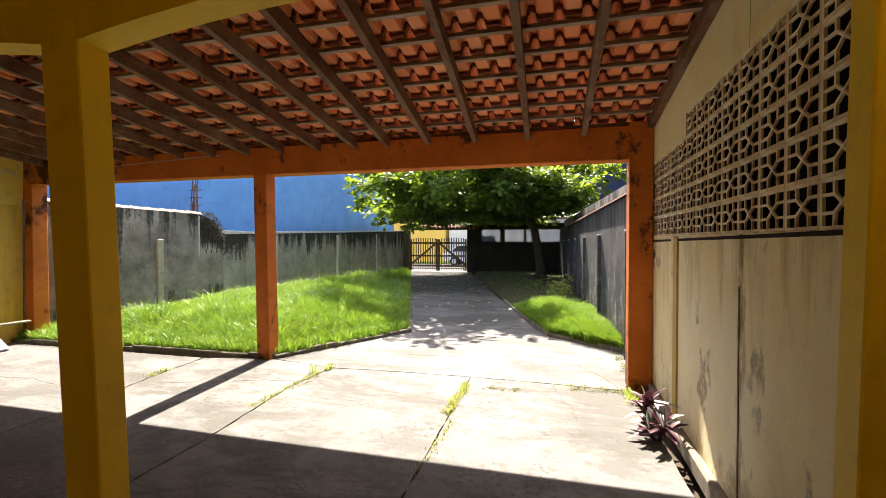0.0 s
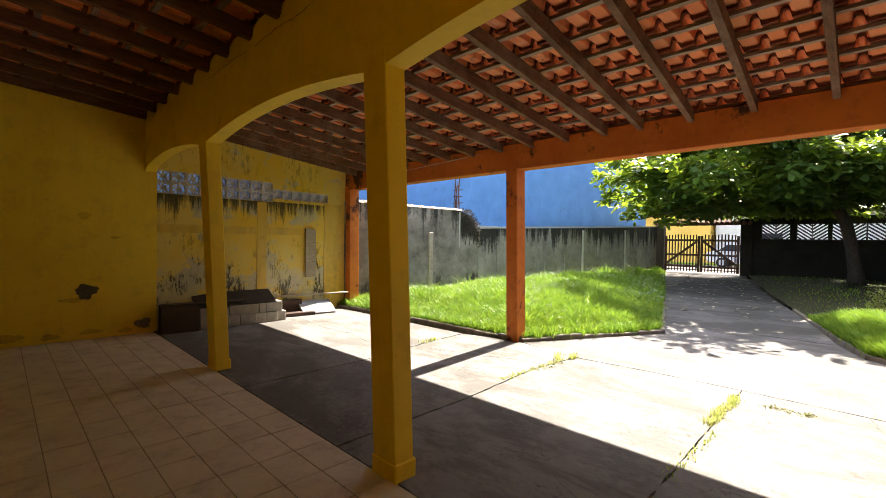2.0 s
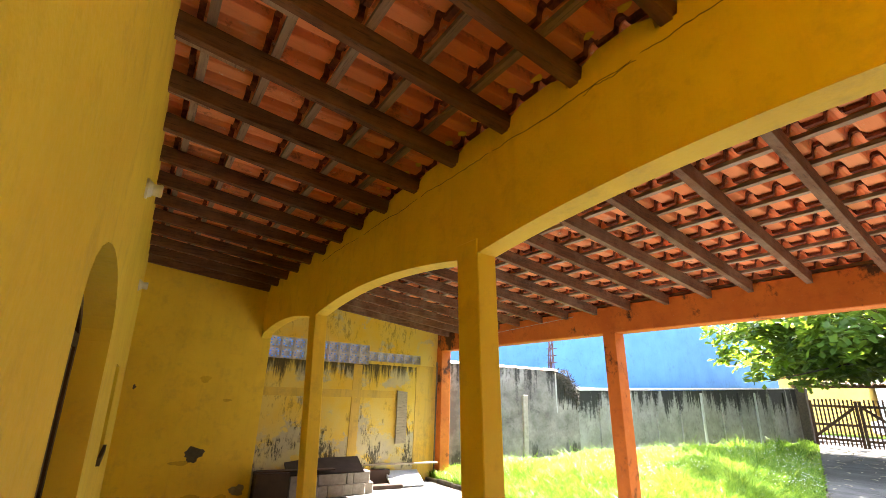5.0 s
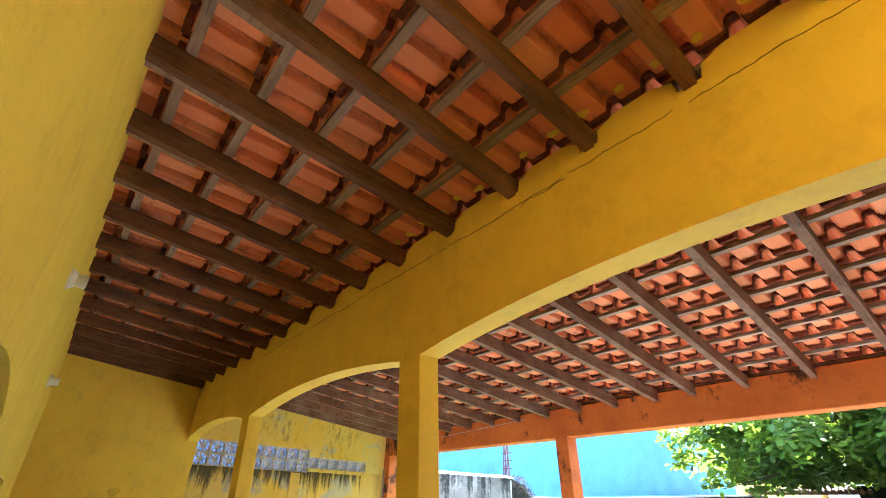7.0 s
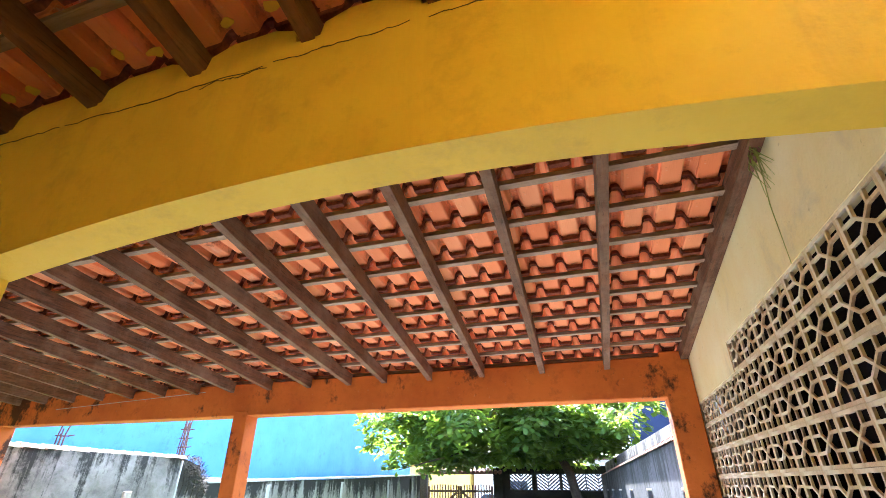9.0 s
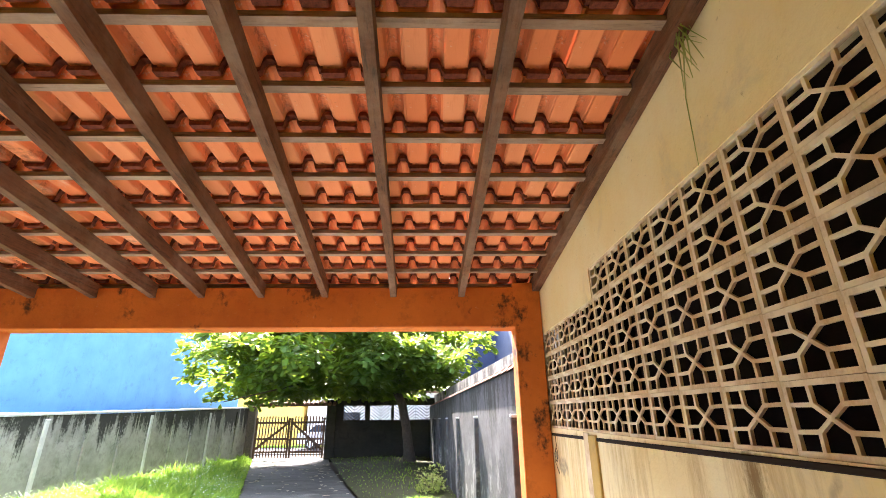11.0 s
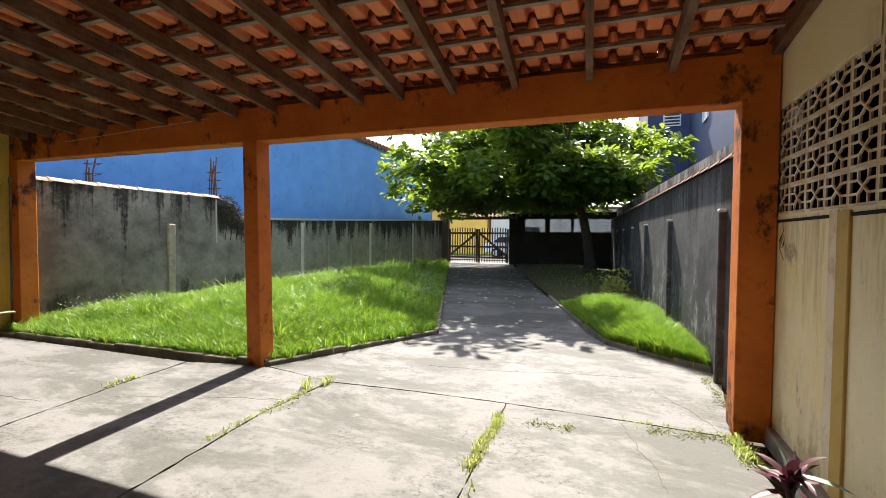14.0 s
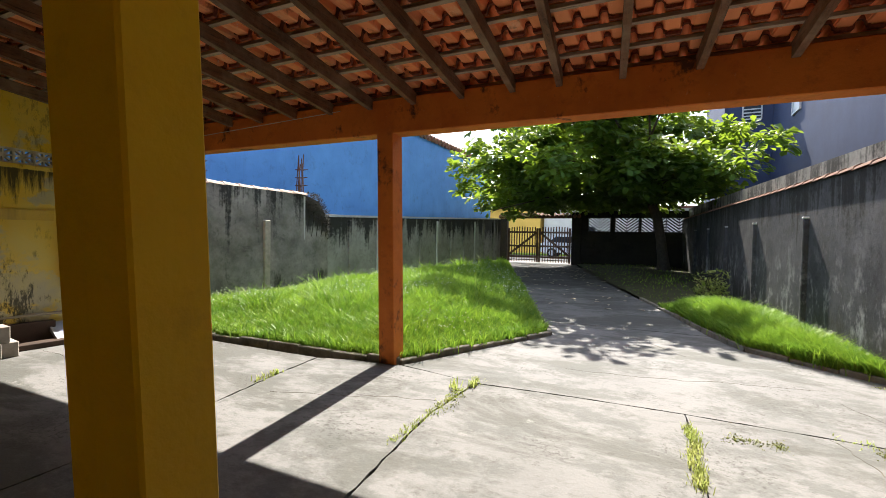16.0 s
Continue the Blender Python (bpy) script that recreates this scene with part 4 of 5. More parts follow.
def rebar_column(bx, by, z0, z1, count, label):
    rebar = tagged(empty("rebar_column", (bx, by, z0)), label, "rebar", "bare reinforcement bars")
    for k in range(count):
        bm = bmesh.new()
        x, y = bx + 0.07 * (k % 3), by - 0.1 + 0.06 * (k // 3)
        tube(bm, [(x, y, z0 - 2.2), (x + rnd.uniform(-.02, .02), y, z0 + 0.3), (x + rnd.uniform(-.05, .05), y + rnd.uniform(-.05, .05), z1 + rnd.uniform(0, 0.35))], [0.012] * 3, 5)
        part("bar", bm, RUST, rebar)
    for k in range(4):
        z = z0 + 0.12 + 0.17 * k
        bm = bmesh.new()
        tube(bm, [(bx - 0.02, by - 0.13, z), (bx + 0.16, by - 0.13, z), (bx + 0.16, by + 0.05, z + 0.02), (bx - 0.02, by + 0.05, z), (bx - 0.02, by - 0.13, z)], [0.007] * 5, 5)
        part("stirrup", bm, RUST, rebar)


rebar_column(-6.2, 7.25, 2.0, 2.75, 7, "bundle of rusty reinforcement bars rising behind the wall")
rebar_column(-6.3, 4.9, 2.0, 2.3, 4, "thin rusty reinforcement bars behind the coping")

creeper = tagged(empty("dry_creeper", (-5.8, 7.3, 1.6)), "blackened dry creeper over the broken wall end", "creeper")
CREEPER = plain("blackened_creeper", (0.012, 0.011, 0.009), (0.05, 0.045, 0.03), 20, 0.95, 0.6)
bm = bmesh.new()
for k in range(900):
    y = 7.0 + 0.75 * rnd.random() ** 0.9
    top_z = 2.08 - 0.1 * (y - 7.0) - 1.0 * max(0.0, y - 7.4)
    z = top_z + 0.05 - 0.55 * rnd.random() ** 1.6
    p = Vector((-5.82 + rnd.uniform(-0.1, 0.03) * (z > top_z - 0.06) + rnd.uniform(0, 0.025), y, z))
    d = Vector((rnd.uniform(0.0, 0.6), rnd.uniform(-1, 1), rnd.uniform(-1, 0.8))).normalized()
    q = d.cross(Vector((0.9, 0.1, 0.4))).normalized() * rnd.uniform(0.004, 0.012)
    e = p + d * rnd.uniform(0.04, 0.1)
    f = [bm.verts.new(v) for v in (p - q, p + q, e)]
    bm.faces.new(f)
part("foliage", bm, CREEPER, creeper)
for k in range(5):
    bm = bmesh.new()
    y = 7.05 + 0.15 * k
    tube(bm, [(-5.825, y, 1.2), (-5.81, y + 0.06, 1.6), (-5.815, y + 0.02, 1.95 - 0.12 * k)], [0.008, 0.006, 0.004], 5)
    part("stem", bm, CREEPER, creeper)

# ---- blue house details ----
for k in range(60):
    bm = bmesh.new()
    y = 4.0 + 0.3 * k
    tube(bm, [(-6.9, y, 4.9), (-7.4, y, 5.06)], [0.12, 0.12], 7)
    part("eave_tile", bm, CLAY, blue_house)
part("ledge", boxes((-7.0, -6.9, 1.0, 22.0, 1.7, 1.78), bevel=0.01), FLASHING, blue_house)

# ---- dark blue building ----
navy = tagged(empty("apartment_building", (8, 20, 0)), "dark blue rendered building behind the neighbouring wall", "building")
part("wall", boxes((5.0, 12.0, 6.5, 30.0, -0.2, 9.0)), NAVY, navy)
part("wing", boxes((3.3, 4.99, 22.0, 30.0, -0.2, 9.0)), NAVY, navy)
part("parapet", boxes((4.93, 12.1, 6.4, 21.9, 8.9, 9.15), (3.2, 12.1, 21.91, 30.1, 8.9, 9.15)), FLASHING, navy)


def shutter_window(x0, x1, y, z0, z1, parent):
    w = part("window", boxes((x0, x0 + 0.05, y - 0.05, y, z0, z1), (x1 - 0.05, x1, y - 0.05, y, z0, z1), (x0 + .05, x1 - .05, y - 0.05, y, z1 - 0.05, z1), (x0 + .05, x1 - .05, y - 0.05, y, z0, z0 + 0.05)), METAL, parent, "aluminium framed window")
    part("pane", boxes((x0 + .05, x1 - .05, y - 0.02, y - 0.005, z0 + 0.05, z1 - 0.05)), GLASS, w)
    for k in range(3):
        part("slat", boxes((x0 + .05, x1 - .05, y - 0.045, y - 0.025, z0 + 0.12 + 0.14 * k, z0 + 0.17 + 0.14 * k)), METAL, w)


shutter_window(3.92, 4.62, 22.0, 6.25, 6.9, navy)
w = part("window", boxes((4.94, 5.0, 18.0, 18.06, 5.6, 6.6), (4.94, 5.0, 18.9, 18.96, 5.6, 6.6), (4.94, 5.0, 18.06, 18.9, 6.54, 6.6), (4.94, 5.0, 18.06, 18.9, 5.6, 5.66)), METAL, navy, "aluminium framed window")
part("pane", boxes((4.975, 4.99, 18.06, 18.9, 5.66, 6.54)), PANELFACE, w)

# ---- gate and street wall ----
gate = tagged(empty("driveway_gate", (-4.3, 21.42, 0)), "closed brown wooden picket gate with diagonal braces", "gate")
GX0, GX1 = -5.84, -2.78
mid = (GX0 + GX1) / 2
for side, (a, b) in enumerate(((GX0, mid - 0.01), (mid + 0.01, GX1))):
    leaf = part("gate_leaf", boxes(*[(a, b, 21.4, 21.43, z, z + 0.09) for z in (0.25, 0.78, 1.45)], (a, a + 0.1, 21.395, 21.435, 0.04, 1.7), (b - 0.1, b, 21.395, 21.435, 0.04, 1.7)), GATEWOOD, gate)
    bm = bmesh.new()
    if side == 0:
        bar(bm, (a + 0.08, 21.39, 0.4), (b - 0.12, 21.39, 1.45), 0.03, 0.1)
    else:
        bar(bm, (b - 0.08, 21.39, 0.4), (a + 0.12, 21.39, 1.45), 0.03, 0.1)
    part("brace", bm, GATEWOOD, leaf)
    for k in range(10):
        x = a + 0.19 + (b - a - 0.35) * k / 9
        part("picket", boxes((x - 0.026, x + 0.026, 21.435, 21.455, 0.06, 1.76 + 0.015 * math.sin(7 * x)), bevel=0.004), GATEWOOD, leaf)
gp = part("gate_post", boxes((-6.2, -5.87, 21.3, 21.6, -0.2, 2.16), bevel=0.02), BARK)
tagged(gp, "thick weathered brown gate post", "gate post", kind="structure")
gp2 = part("gate_post", boxes((-2.74, -2.3, 21.3, 21.58, -0.2, 2.45), bevel=0.02), STREET_WALL)
tagged(gp2, "rendered gate pillar coloured dark for its shade", "gate post", kind="structure")
lintel = part("gate_lintel", boxes((-6.3, -2.3, 21.36, 21.5, 2.17, 2.3), bevel=0.01), GATEWOOD)
tagged(lintel, "dark wooden lintel over the gate with clay tiles", "lintel", kind="structure")
for k in range(20):
    bm = bmesh.new()
    x = -6.2 + 0.2 * k
    tube(bm, [(x, 21.2, 2.24), (x, 21.62, 2.38)], [0.085, 0.085], 8)
    part("ridge_tile", bm, CLAY, lintel)
for x in (-2.0, -0.83, 0.25, 1.25):
    bm = bmesh.new()
    for k in range(-3, 6):
        c = x + 0.475
        for s in (-1, 1):
            x0 = c + s * 0.475
            z0 = 1.58 + 0.13 * k
            p, q = Vector((c, 21.48, z0)), Vector((x0, 21.48, z0 + 0.36))
            if p.z < 1.58:
                p = p.lerp(q, (1.58 - p.z) / (q.z - p.z)) if q.z > 1.58 else None
            if p is not None and q.z > 2.18:
                q = p.lerp(q, (2.18 - p.z) / (q.z - p.z)) if p.z < 2.18 else None
            if p is not None and q is not None:
                bar(bm, p, q, 0.08, 0.055)
    bar(bm, (x + 0.475, 21.48, 1.58), (x + 0.475, 21.48, 2.18), 0.03, 0.03)
    part("lattice", bm, STREET_WALL, front, "concrete herringbone lattice")

# ---- street beyond the gate ----
street = part("road", boxes((-60, 60, 25.5, 31.5, -0.12, -0.03)), ASPHALT)
tagged(street, "sunlit asphalt street beyond the gate", "road", kind="structure")
verge = part("verge_ground", boxes((-60, 60, 31.6, 33.2, -0.12, 0.05)), GRASS)
tagged(verge, "green grass verge across the street", "verge", kind="structure")
yh = tagged(empty("yellow_house", (-11, 36, 0)), "yellow rendered house across the street", "house")
part("wall", boxes((-16, -7.2, 34, 40, -0.2, 3.5)), STREETYELLOW, yh)
part("roof", boxes((-16.3, -7.0, 33.6, 40.3, 3.5, 3.65)), CLAY, yh)
wh = tagged(empty("white_house", (-2, 36, 0)), "pale house across the street", "house")
part("wall", boxes((-7.0, 6.0, 34.5, 40, -0.2, 3.4)), PALE, wh)
part("roof", boxes((-7.1, 6.3, 34.1, 40.3, 3.4, 3.55)), CLAY, wh)
part("window", boxes((-4.5, -3.2, 34.42, 34.52, 1.0, 2.1)), GLASS, wh)
rh = tagged(empty("far_house", (9, 36, 0)), "low plain house further along the street", "house")
part("wall", boxes((6.2, 22.0, 34.5, 42, -0.2, 3.2)), PALE, rh)

car = tagged(empty("parked_car", (-4.0, 29.6, 0)), "white car parked across the street", "car")
CX = 2.3
body = plate([(-8.3, 0.3), (-4.3, 0.3), (-4.25, 0.75), (-4.9, 0.88), (-5.5, 1.38), (-7.3, 1.4), (-7.9, 0.95), (-8.35, 0.85)], [], lambda u, v, w: (u + CX, 28.8 + w, v), 1.6)
bmesh.ops.bevel(body, geom=[e for e in body.edges if e.is_boundary is False and abs(e.verts[0].co.y - e.verts[1].co.y) > 1], offset=0.06, segments=2, affect='EDGES')
part("body", body, CARPAINT, car)
part("side_window", plate([(-7.7, 0.95), (-5.2, 0.93), (-5.6, 1.3), (-7.25, 1.32)], [], lambda u, v, w: (u + CX, 28.79 - w, v), 0.01), GLASS, car)
for x in (-7.5 + CX, -5.1 + CX):
    bm = bmesh.new()
    tube(bm, [(x, 28.75, 0.27), (x, 28.95, 0.27)], [0.3, 0.3], 20)
    wheel = part("wheel", bm, BLACK, car)
    bm = bmesh.new()
    tube(bm, [(x, 28.73, 0.27), (x, 28.76, 0.27)], [0.18, 0.18], 14)
    part("rim", bm, METAL, wheel)
    bm = bmesh.new()
    tube(bm, [(x, 30.2, 0.27), (x, 30.4, 0.27)], [0.3, 0.3], 20)
    part("wheel", bm, BLACK, car)

# ---- tree ----
tree = tagged(empty("almond_tree", (1.15, 18.2, 0)), "broad leafy tree with dark trunk shading the driveway", "tree")
bm = bmesh.new()
tube(bm, [(1.15, 18.2, -0.1), (1.1, 18.15, 0.5), (1.0, 18.0, 1.3), (0.85, 17.7, 2.1), (0.5, 17.2, 2.9)], [0.3, 0.2, 0.17, 0.17, 0.14], 10)
part("trunk", bm, BARK, tree, smooth=True)
rnd = random.Random(5)
blobs = []
C, R = Vector((-1.5, 17.4, 4.2)), Vector((4.6, 7.2, 2.3))
while len(blobs) < 190:
    d = Vector((rnd.gauss(0, 1), rnd.gauss(0, 1), rnd.gauss(0, 1))).normalized()
    s = rnd.uniform(0.45, 1.0)
    p = C + Vector((d.x * R.x, d.y * R.y, d.z * R.z)) * s
    # lower towards the blue house
    if 2.3 < p.z < 5.1 + 0.55 * min(p.x + 3.0, 1.5):
        blobs.append((p, rnd.uniform(0.35, 0.8)))
# low and far-reaching branch ends
blobs += [(Vector(p), r) for p, r in (((-5.0, 13.2, 3.5), 0.45), ((-4.6, 13.4, 2.8), 0.4), ((-4.2, 14.0, 2.1), 0.35), ((3.2, 13.0, 3.6), 0.45), ((2.7, 13.3, 3.2), 0.5), ((-3.6, 13.0, 3.4), 0.7),
                                     ((-4.6, 18.0, 2.6), 0.8), ((-4.9, 20.0, 2.8), 0.9), ((-3.4, 20.5, 2.9), 0.8), ((-1.8, 20.2, 2.8), 0.8), ((-0.4, 19.5, 2.7), 0.8), ((1.2, 20.0, 3.0), 0.9), ((-3.2, 18.6, 2.6), 0.7), ((-2.5, 15.5, 2.6), 0.7), ((-1.0, 15.5, 2.5), 0.7), ((0.3, 16.0, 2.5), 0.7), ((-3.4, 16.0, 2.5), 0.6), ((0.6, 11.0, 4.6), 0.6), ((1.0, 10.6, 4.4), 0.5), ((-0.6, 10.6, 5.0), 0.7), ((-2.0, 11.0, 4.9), 0.7))]
while len(blobs) < 240:
    blobs.append((Vector((rnd.uniform(-3.8, 2.7), rnd.uniform(12.5, 20.5), rnd.uniform(2.7, 3.4))), rnd.uniform(0.45, 0.75)))
fork = Vector((0.5, 17.2, 2.9))
for i, (p, r) in enumerate(blobs):
    if i % 6 == 0 or i >= 190:
        mid_p = fork.lerp(p, 0.5) + Vector((rnd.uniform(-.3, .3), rnd.uniform(-.3, .3), 0.35))
        bm = bmesh.new()
        tube(bm, [fork + Vector((0, 0, -0.1)), fork.lerp(mid_p, 0.6), mid_p, p], [0.075, 0.055, 0.04, 0.012], 6)
        part("limb", bm, BARK, tree, smooth=True)


def leaf_cloud(blobs, per_area, length, seed):
    """Rosettes of broad obovate leaves at the twig ends, thick inside each clump and loose at its rim."""
    g = np.random.default_rng(seed)
    tips, axes = [], []
    for p, r in blobs:
        n = max(3, int(per_area * r * r))
        d = g.normal(size=(n, 3))
        d[:, 2] = d[:, 2] * 0.8 + 0.25
        d /= np.linalg.norm(d, axis=1)[:, None]
        rad = r * (0.3 + 0.85 * g.random(n) ** 0.7)
        tips.append(np.array(p) + d * rad[:, None] * np.array([1.15, 1.15, 0.75]))
        axes.append(d)
    T, D = np.concatenate(tips), np.concatenate(axes)
    k = T[:, 2] > np.where(T[:, 0] > -2.7, 2.45, 1.85)
    T, D = T[k], D[k]
    per = 9
    n = len(T) * per
    P, D = np.repeat(T, per, 0), np.repeat(D, per, 0)
    turn = np.tile(np.arange(per) * 2.4, len(T)) + np.repeat(g.uniform(0, 6.28, len(T)), per)
    up = D * 0.5 + np.array([0, 0, 0.8])
    up /= np.linalg.norm(up, axis=1)[:, None]
    e1 = np.cross(up, np.array([0.3, 1.0, 0.1]))
    e1 /= np.linalg.norm(e1, axis=1)[:, None]
    e2 = np.cross(up, e1)
    axis = e1 * np.cos(turn)[:, None] + e2 * np.sin(turn)[:, None] + up * g.uniform(-0.35, 0.7, n)[:, None] + g.normal(size=(n, 3)) * 0.15
    axis /= np.linalg.norm(axis, axis=1)[:, None]
    P = P + axis * 0.03 + g.normal(size=(n, 3)) * 0.03
    side = np.cross(axis, up + g.normal(size=(n, 3)) * 0.3)
    side /= np.linalg.norm(side, axis=1)[:, None]
    nrm = np.cross(side, axis)
    L = length * g.uniform(0.6, 1.25, n)[:, None]
    W = L * 0.29
    v = np.stack([P, P + axis * L * .35 + side * W * .5 + nrm * L * .03, P + axis * L * .74 + side * W + nrm * L * .02, P + axis * L - nrm * L * .12,
                  P + axis * L * .74 - side * W + nrm * L * .02, P + axis * L * .35 - side * W * .5 + nrm * L * .03, P + axis * L * .55 - nrm * L * .05], 1)
    f = np.array([[0, 1, 6], [1, 2, 6], [2, 3, 6], [3, 4, 6], [4, 5, 6], [5, 0, 6]])
    tri = (np.arange(n)[:, None, None] * 7 + f).reshape(-1, 3)
    me = bpy.data.meshes.new("crown")
    me.vertices.add(n * 7)
    me.vertices.foreach_set("co", v.reshape(-1))
    me.loops.add(len(tri) * 3)
    me.loops.foreach_set("vertex_index", tri.reshape(-1).astype(np.int32))
    me.polygons.add(len(tri))
    me.polygons.foreach_set("loop_start", np.arange(len(tri), dtype=np.int32) * 3)
    me.update(calc_edges=True)
    me.materials.append(LEAF)
    return me


attach(new("crown", leaf_cloud(blobs, 72, 0.27, 21)), tree)

# ---- windows of the house ----
def wy(z, w):
    return -1.505 - HOUSE_TILT * z - w


window = tagged(empty("window_1", (0.37, -1.6, 0.88)), "arched window with dark wooden frame and frosted panes", "window", kind="structure")
x0, x1, z0, z1, rise = WIN
outer = arch_points(x0, x1, z0, z1, rise)
inner = arch_points(x0 + 0.05, x1 - 0.05, z0 + 0.05, z1, rise - 0.05)
part("window_frame", plate(outer, [inner], lambda u, v, w: (u, wy(v, 0.105 + w), v), 0.05), DARKWOOD, window)
part("transom", boxes((x0 + 0.05, x1 - 0.05, wy(1.66, 0.15), wy(1.66, 0.1), 1.59, 1.64), bevel=0.004), DARKWOOD, window)
cx = (x0 + x1) / 2
for a, b in ((x0 + 0.05, cx - 0.02), (cx + 0.02, x1 - 0.05)):
    sash = part("sash", plate([(a, z0 + 0.05), (b, z0 + 0.05), (b, 1.588), (a, 1.588)], [[(a + 0.06, z0 + 0.11), (b - 0.06, z0 + 0.11), (b - 0.06, 1.24), (a + 0.06, 1.24)], [(a + 0.06, 1.28), (b - 0.06, 1.28), (b - 0.06, 1.51), (a + 0.06, 1.51)]],
                              lambda u, v, w: (u, wy(v, 0.115 + w), v), 0.03), DARKWOOD, window)
    for za, zb in ((z0 + 0.11, 1.24), (1.28, 1.51)):
        part("pane", plate([(a + 0.06, za), (b - 0.06, za), (b - 0.06, zb), (a + 0.06, zb)], [], lambda u, v, w: (u, wy(v, 0.128 + w), v), 0.005), FROST, sash)
part("mullion", boxes((cx - 0.02, cx + 0.02, wy(1.2, 0.16), wy(1.2, 0.1), z0 + 0.05, 1.59), bevel=0.004), DARKWOOD, window)
part("fanlight", plate(arch_points(x0 + 0.05, x1 - 0.05, 1.642, 1.644, rise - 0.06), [], lambda u, v, w: (u, wy(v, 0.13 + w), v), 0.005), FROST, window, "frosted arched fanlight")
for s in (-0.5, 0.5):
    bm = bmesh.new()
    bar(bm, (cx + s * 0.02, wy(1.7, 0.12), 1.64), (cx + s * 0.55, wy(1.75, 0.12), 1.62 + rise - 0.1), 0.02, 0.02)
    part("glazing_bar", bm, DARKWOOD, window)
part("window_sill", plate([(x0 + 0.002, z0 - 0.03), (x1 - 0.002, z0 - 0.03), (x1 - 0.002, z0 + 0.004), (x0 + 0.002, z0 + 0.004)], [], lambda u, v, w: (u, wy(v, -0.012 + w), v), 0.115), BROWNBOARD, window, "dark brown sill")

window2 = tagged(empty("window_2", (-2.0, -1.55, 1.0)), "small dark framed window in the yellow wall", "window", kind="structure")
a, b, za, zb = WIN2
part("window_frame", plate([(a, za), (b, za), (b, zb), (a, zb)], [[(a + 0.05, za + 0.05), (b - 0.05, za + 0.05), (b - 0.05, zb - 0.05), (a + 0.05, zb - 0.05)]], lambda u, v, w: (u, wy(v, 0.07 + w), v), 0.05), DARKWOOD, window2)
part("pane", plate([(a + 0.05, za + 0.05), (b - 0.05, za + 0.05), (b - 0.05, zb - 0.05), (a + 0.05, zb - 0.05)], [], lambda u, v, w: (u, wy(v, 0.09 + w), v), 0.006), FROST, window2)
part("window_sill", plate([(a, za - 0.05), (b + 0.02, za - 0.05), (b + 0.02, za - 0.002), (a, za - 0.002)], [], lambda u, v, w: (u, wy(v, -0.02 + w), v), 0.08), BROWNBOARD, window2)

# ---- lamp holders on the house wall ----
def lamp_holder(x, z):
    lamp = tagged(empty("wall_lamp_holder", (x, wy(z, 0), z)), "white porcelain lamp holder with no bulb on yellow wall", "lamp holder", "porch lamp holders")
    bm = bmesh.new()
    y = wy(z, 0)
    tube(bm, [(x, y - 0.01, z), (x, y + 0.012, z), (x, y + 0.014, z), (x, y + 0.03, z)], [0.052, 0.052, 0.045, 0.036], 18)
    part("base", bm, WHITE, lamp, smooth=False)
    bm = bmesh.new()
    tube(bm, [(x, y + 0.03, z), (x, y + 0.07, z), (x, y + 0.074, z), (x, y + 0.06, z)], [0.03, 0.034, 0.028, 0.022], 18)
    part("socket", bm, WHITE, lamp)


lamp_holder(-0.5, 2.4)
lamp_holder(-2.9, 2.33)

# ---- bare patch and cracks ----
def blot(cx, cz, rx, rz, seed, name, material, place, parent, thick=0.003):
    g = random.Random(seed)
    n = 22
    pts = []
    for i in range(n):
        a = math.tau * i / n
        k = g.uniform(0.78, 1.08) + 0.12 * math.sin(3 * a + seed)
        pts.append((cx + rx * k * math.cos(a), cz + rz * k * math.sin(a)))
    part(name, plate(pts, [], place, thick), material, parent)


SMUDGE = painted("scuffed_yellow_paint", (0.72, 0.48, 0.04), (0.5, 0.32, 0.04), (0.2, 0.14, 0.05), 0.8, 0.8)
PATCHMAT = plain("bare_mortar_patch", (0.075, 0.06, 0.045), (0.12, 0.1, 0.07), 25, 0.95, 0.7)
on_end = lambda u, v, w: (-5.098 - w, u, v)
blot(-0.6, 0.6, 0.12, 0.1, 1, "bare_patch", PATCHMAT, on_end, end_wall)
blot(-1.42, 1.42, 0.02, 0.03, 2, "bare_patch", PATCHMAT, on_end, end_wall)
blot(0.0, 0.13, 0.1, 0.07, 5, "bare_patch", MORTAR, on_end, end_wall)
for k, (u, v, a, b) in enumerate(((-1.3, 0.1, 0.12, 0.05), (-0.95, 0.07, 0.1, 0.04), (-0.55, 0.09, 0.12, 0.035), (-0.2, 0.06, 0.09, 0.04), (-0.75, 0.5, 0.12, 0.03), (-0.62, 1.55, 0.07, 0.05), (-0.3, 1.28, 0.06, 0.02))):
    blot(u, v, a, b, 20 + k, "scuff", SMUDGE, on_end, end_wall)
g = random.Random(8)
for a, b, z in ((0.3, 1.2, 2.795), (1.24, 1.72, 2.805), (-0.5, 0.27, 2.79), (-1.5, -0.55, 2.785), (1.78, 2.4, 2.795), (-2.6, -1.6, 2.785), (0.95, 1.22, 2.775)):
    top, bot = [], []
    n = 26
    zz = z
    for i in range(n + 1):
        x = a + (b - a) * i / n
        zz += g.uniform(-0.006, 0.006) + (z - zz) * 0.15
        wdt = 0.0035 * math.sin(math.pi * (0.1 + 0.8 * i / n)) * g.uniform(0.3, 1.2) + 0.0006
        top.append((x, zz + wdt))
        bot.append((x, zz))
    part("crack", plate(bot + top[::-1], [], lambda u, v, w: (u, 0.018 + w, v), 0.003), PATCHMAT, arcade)
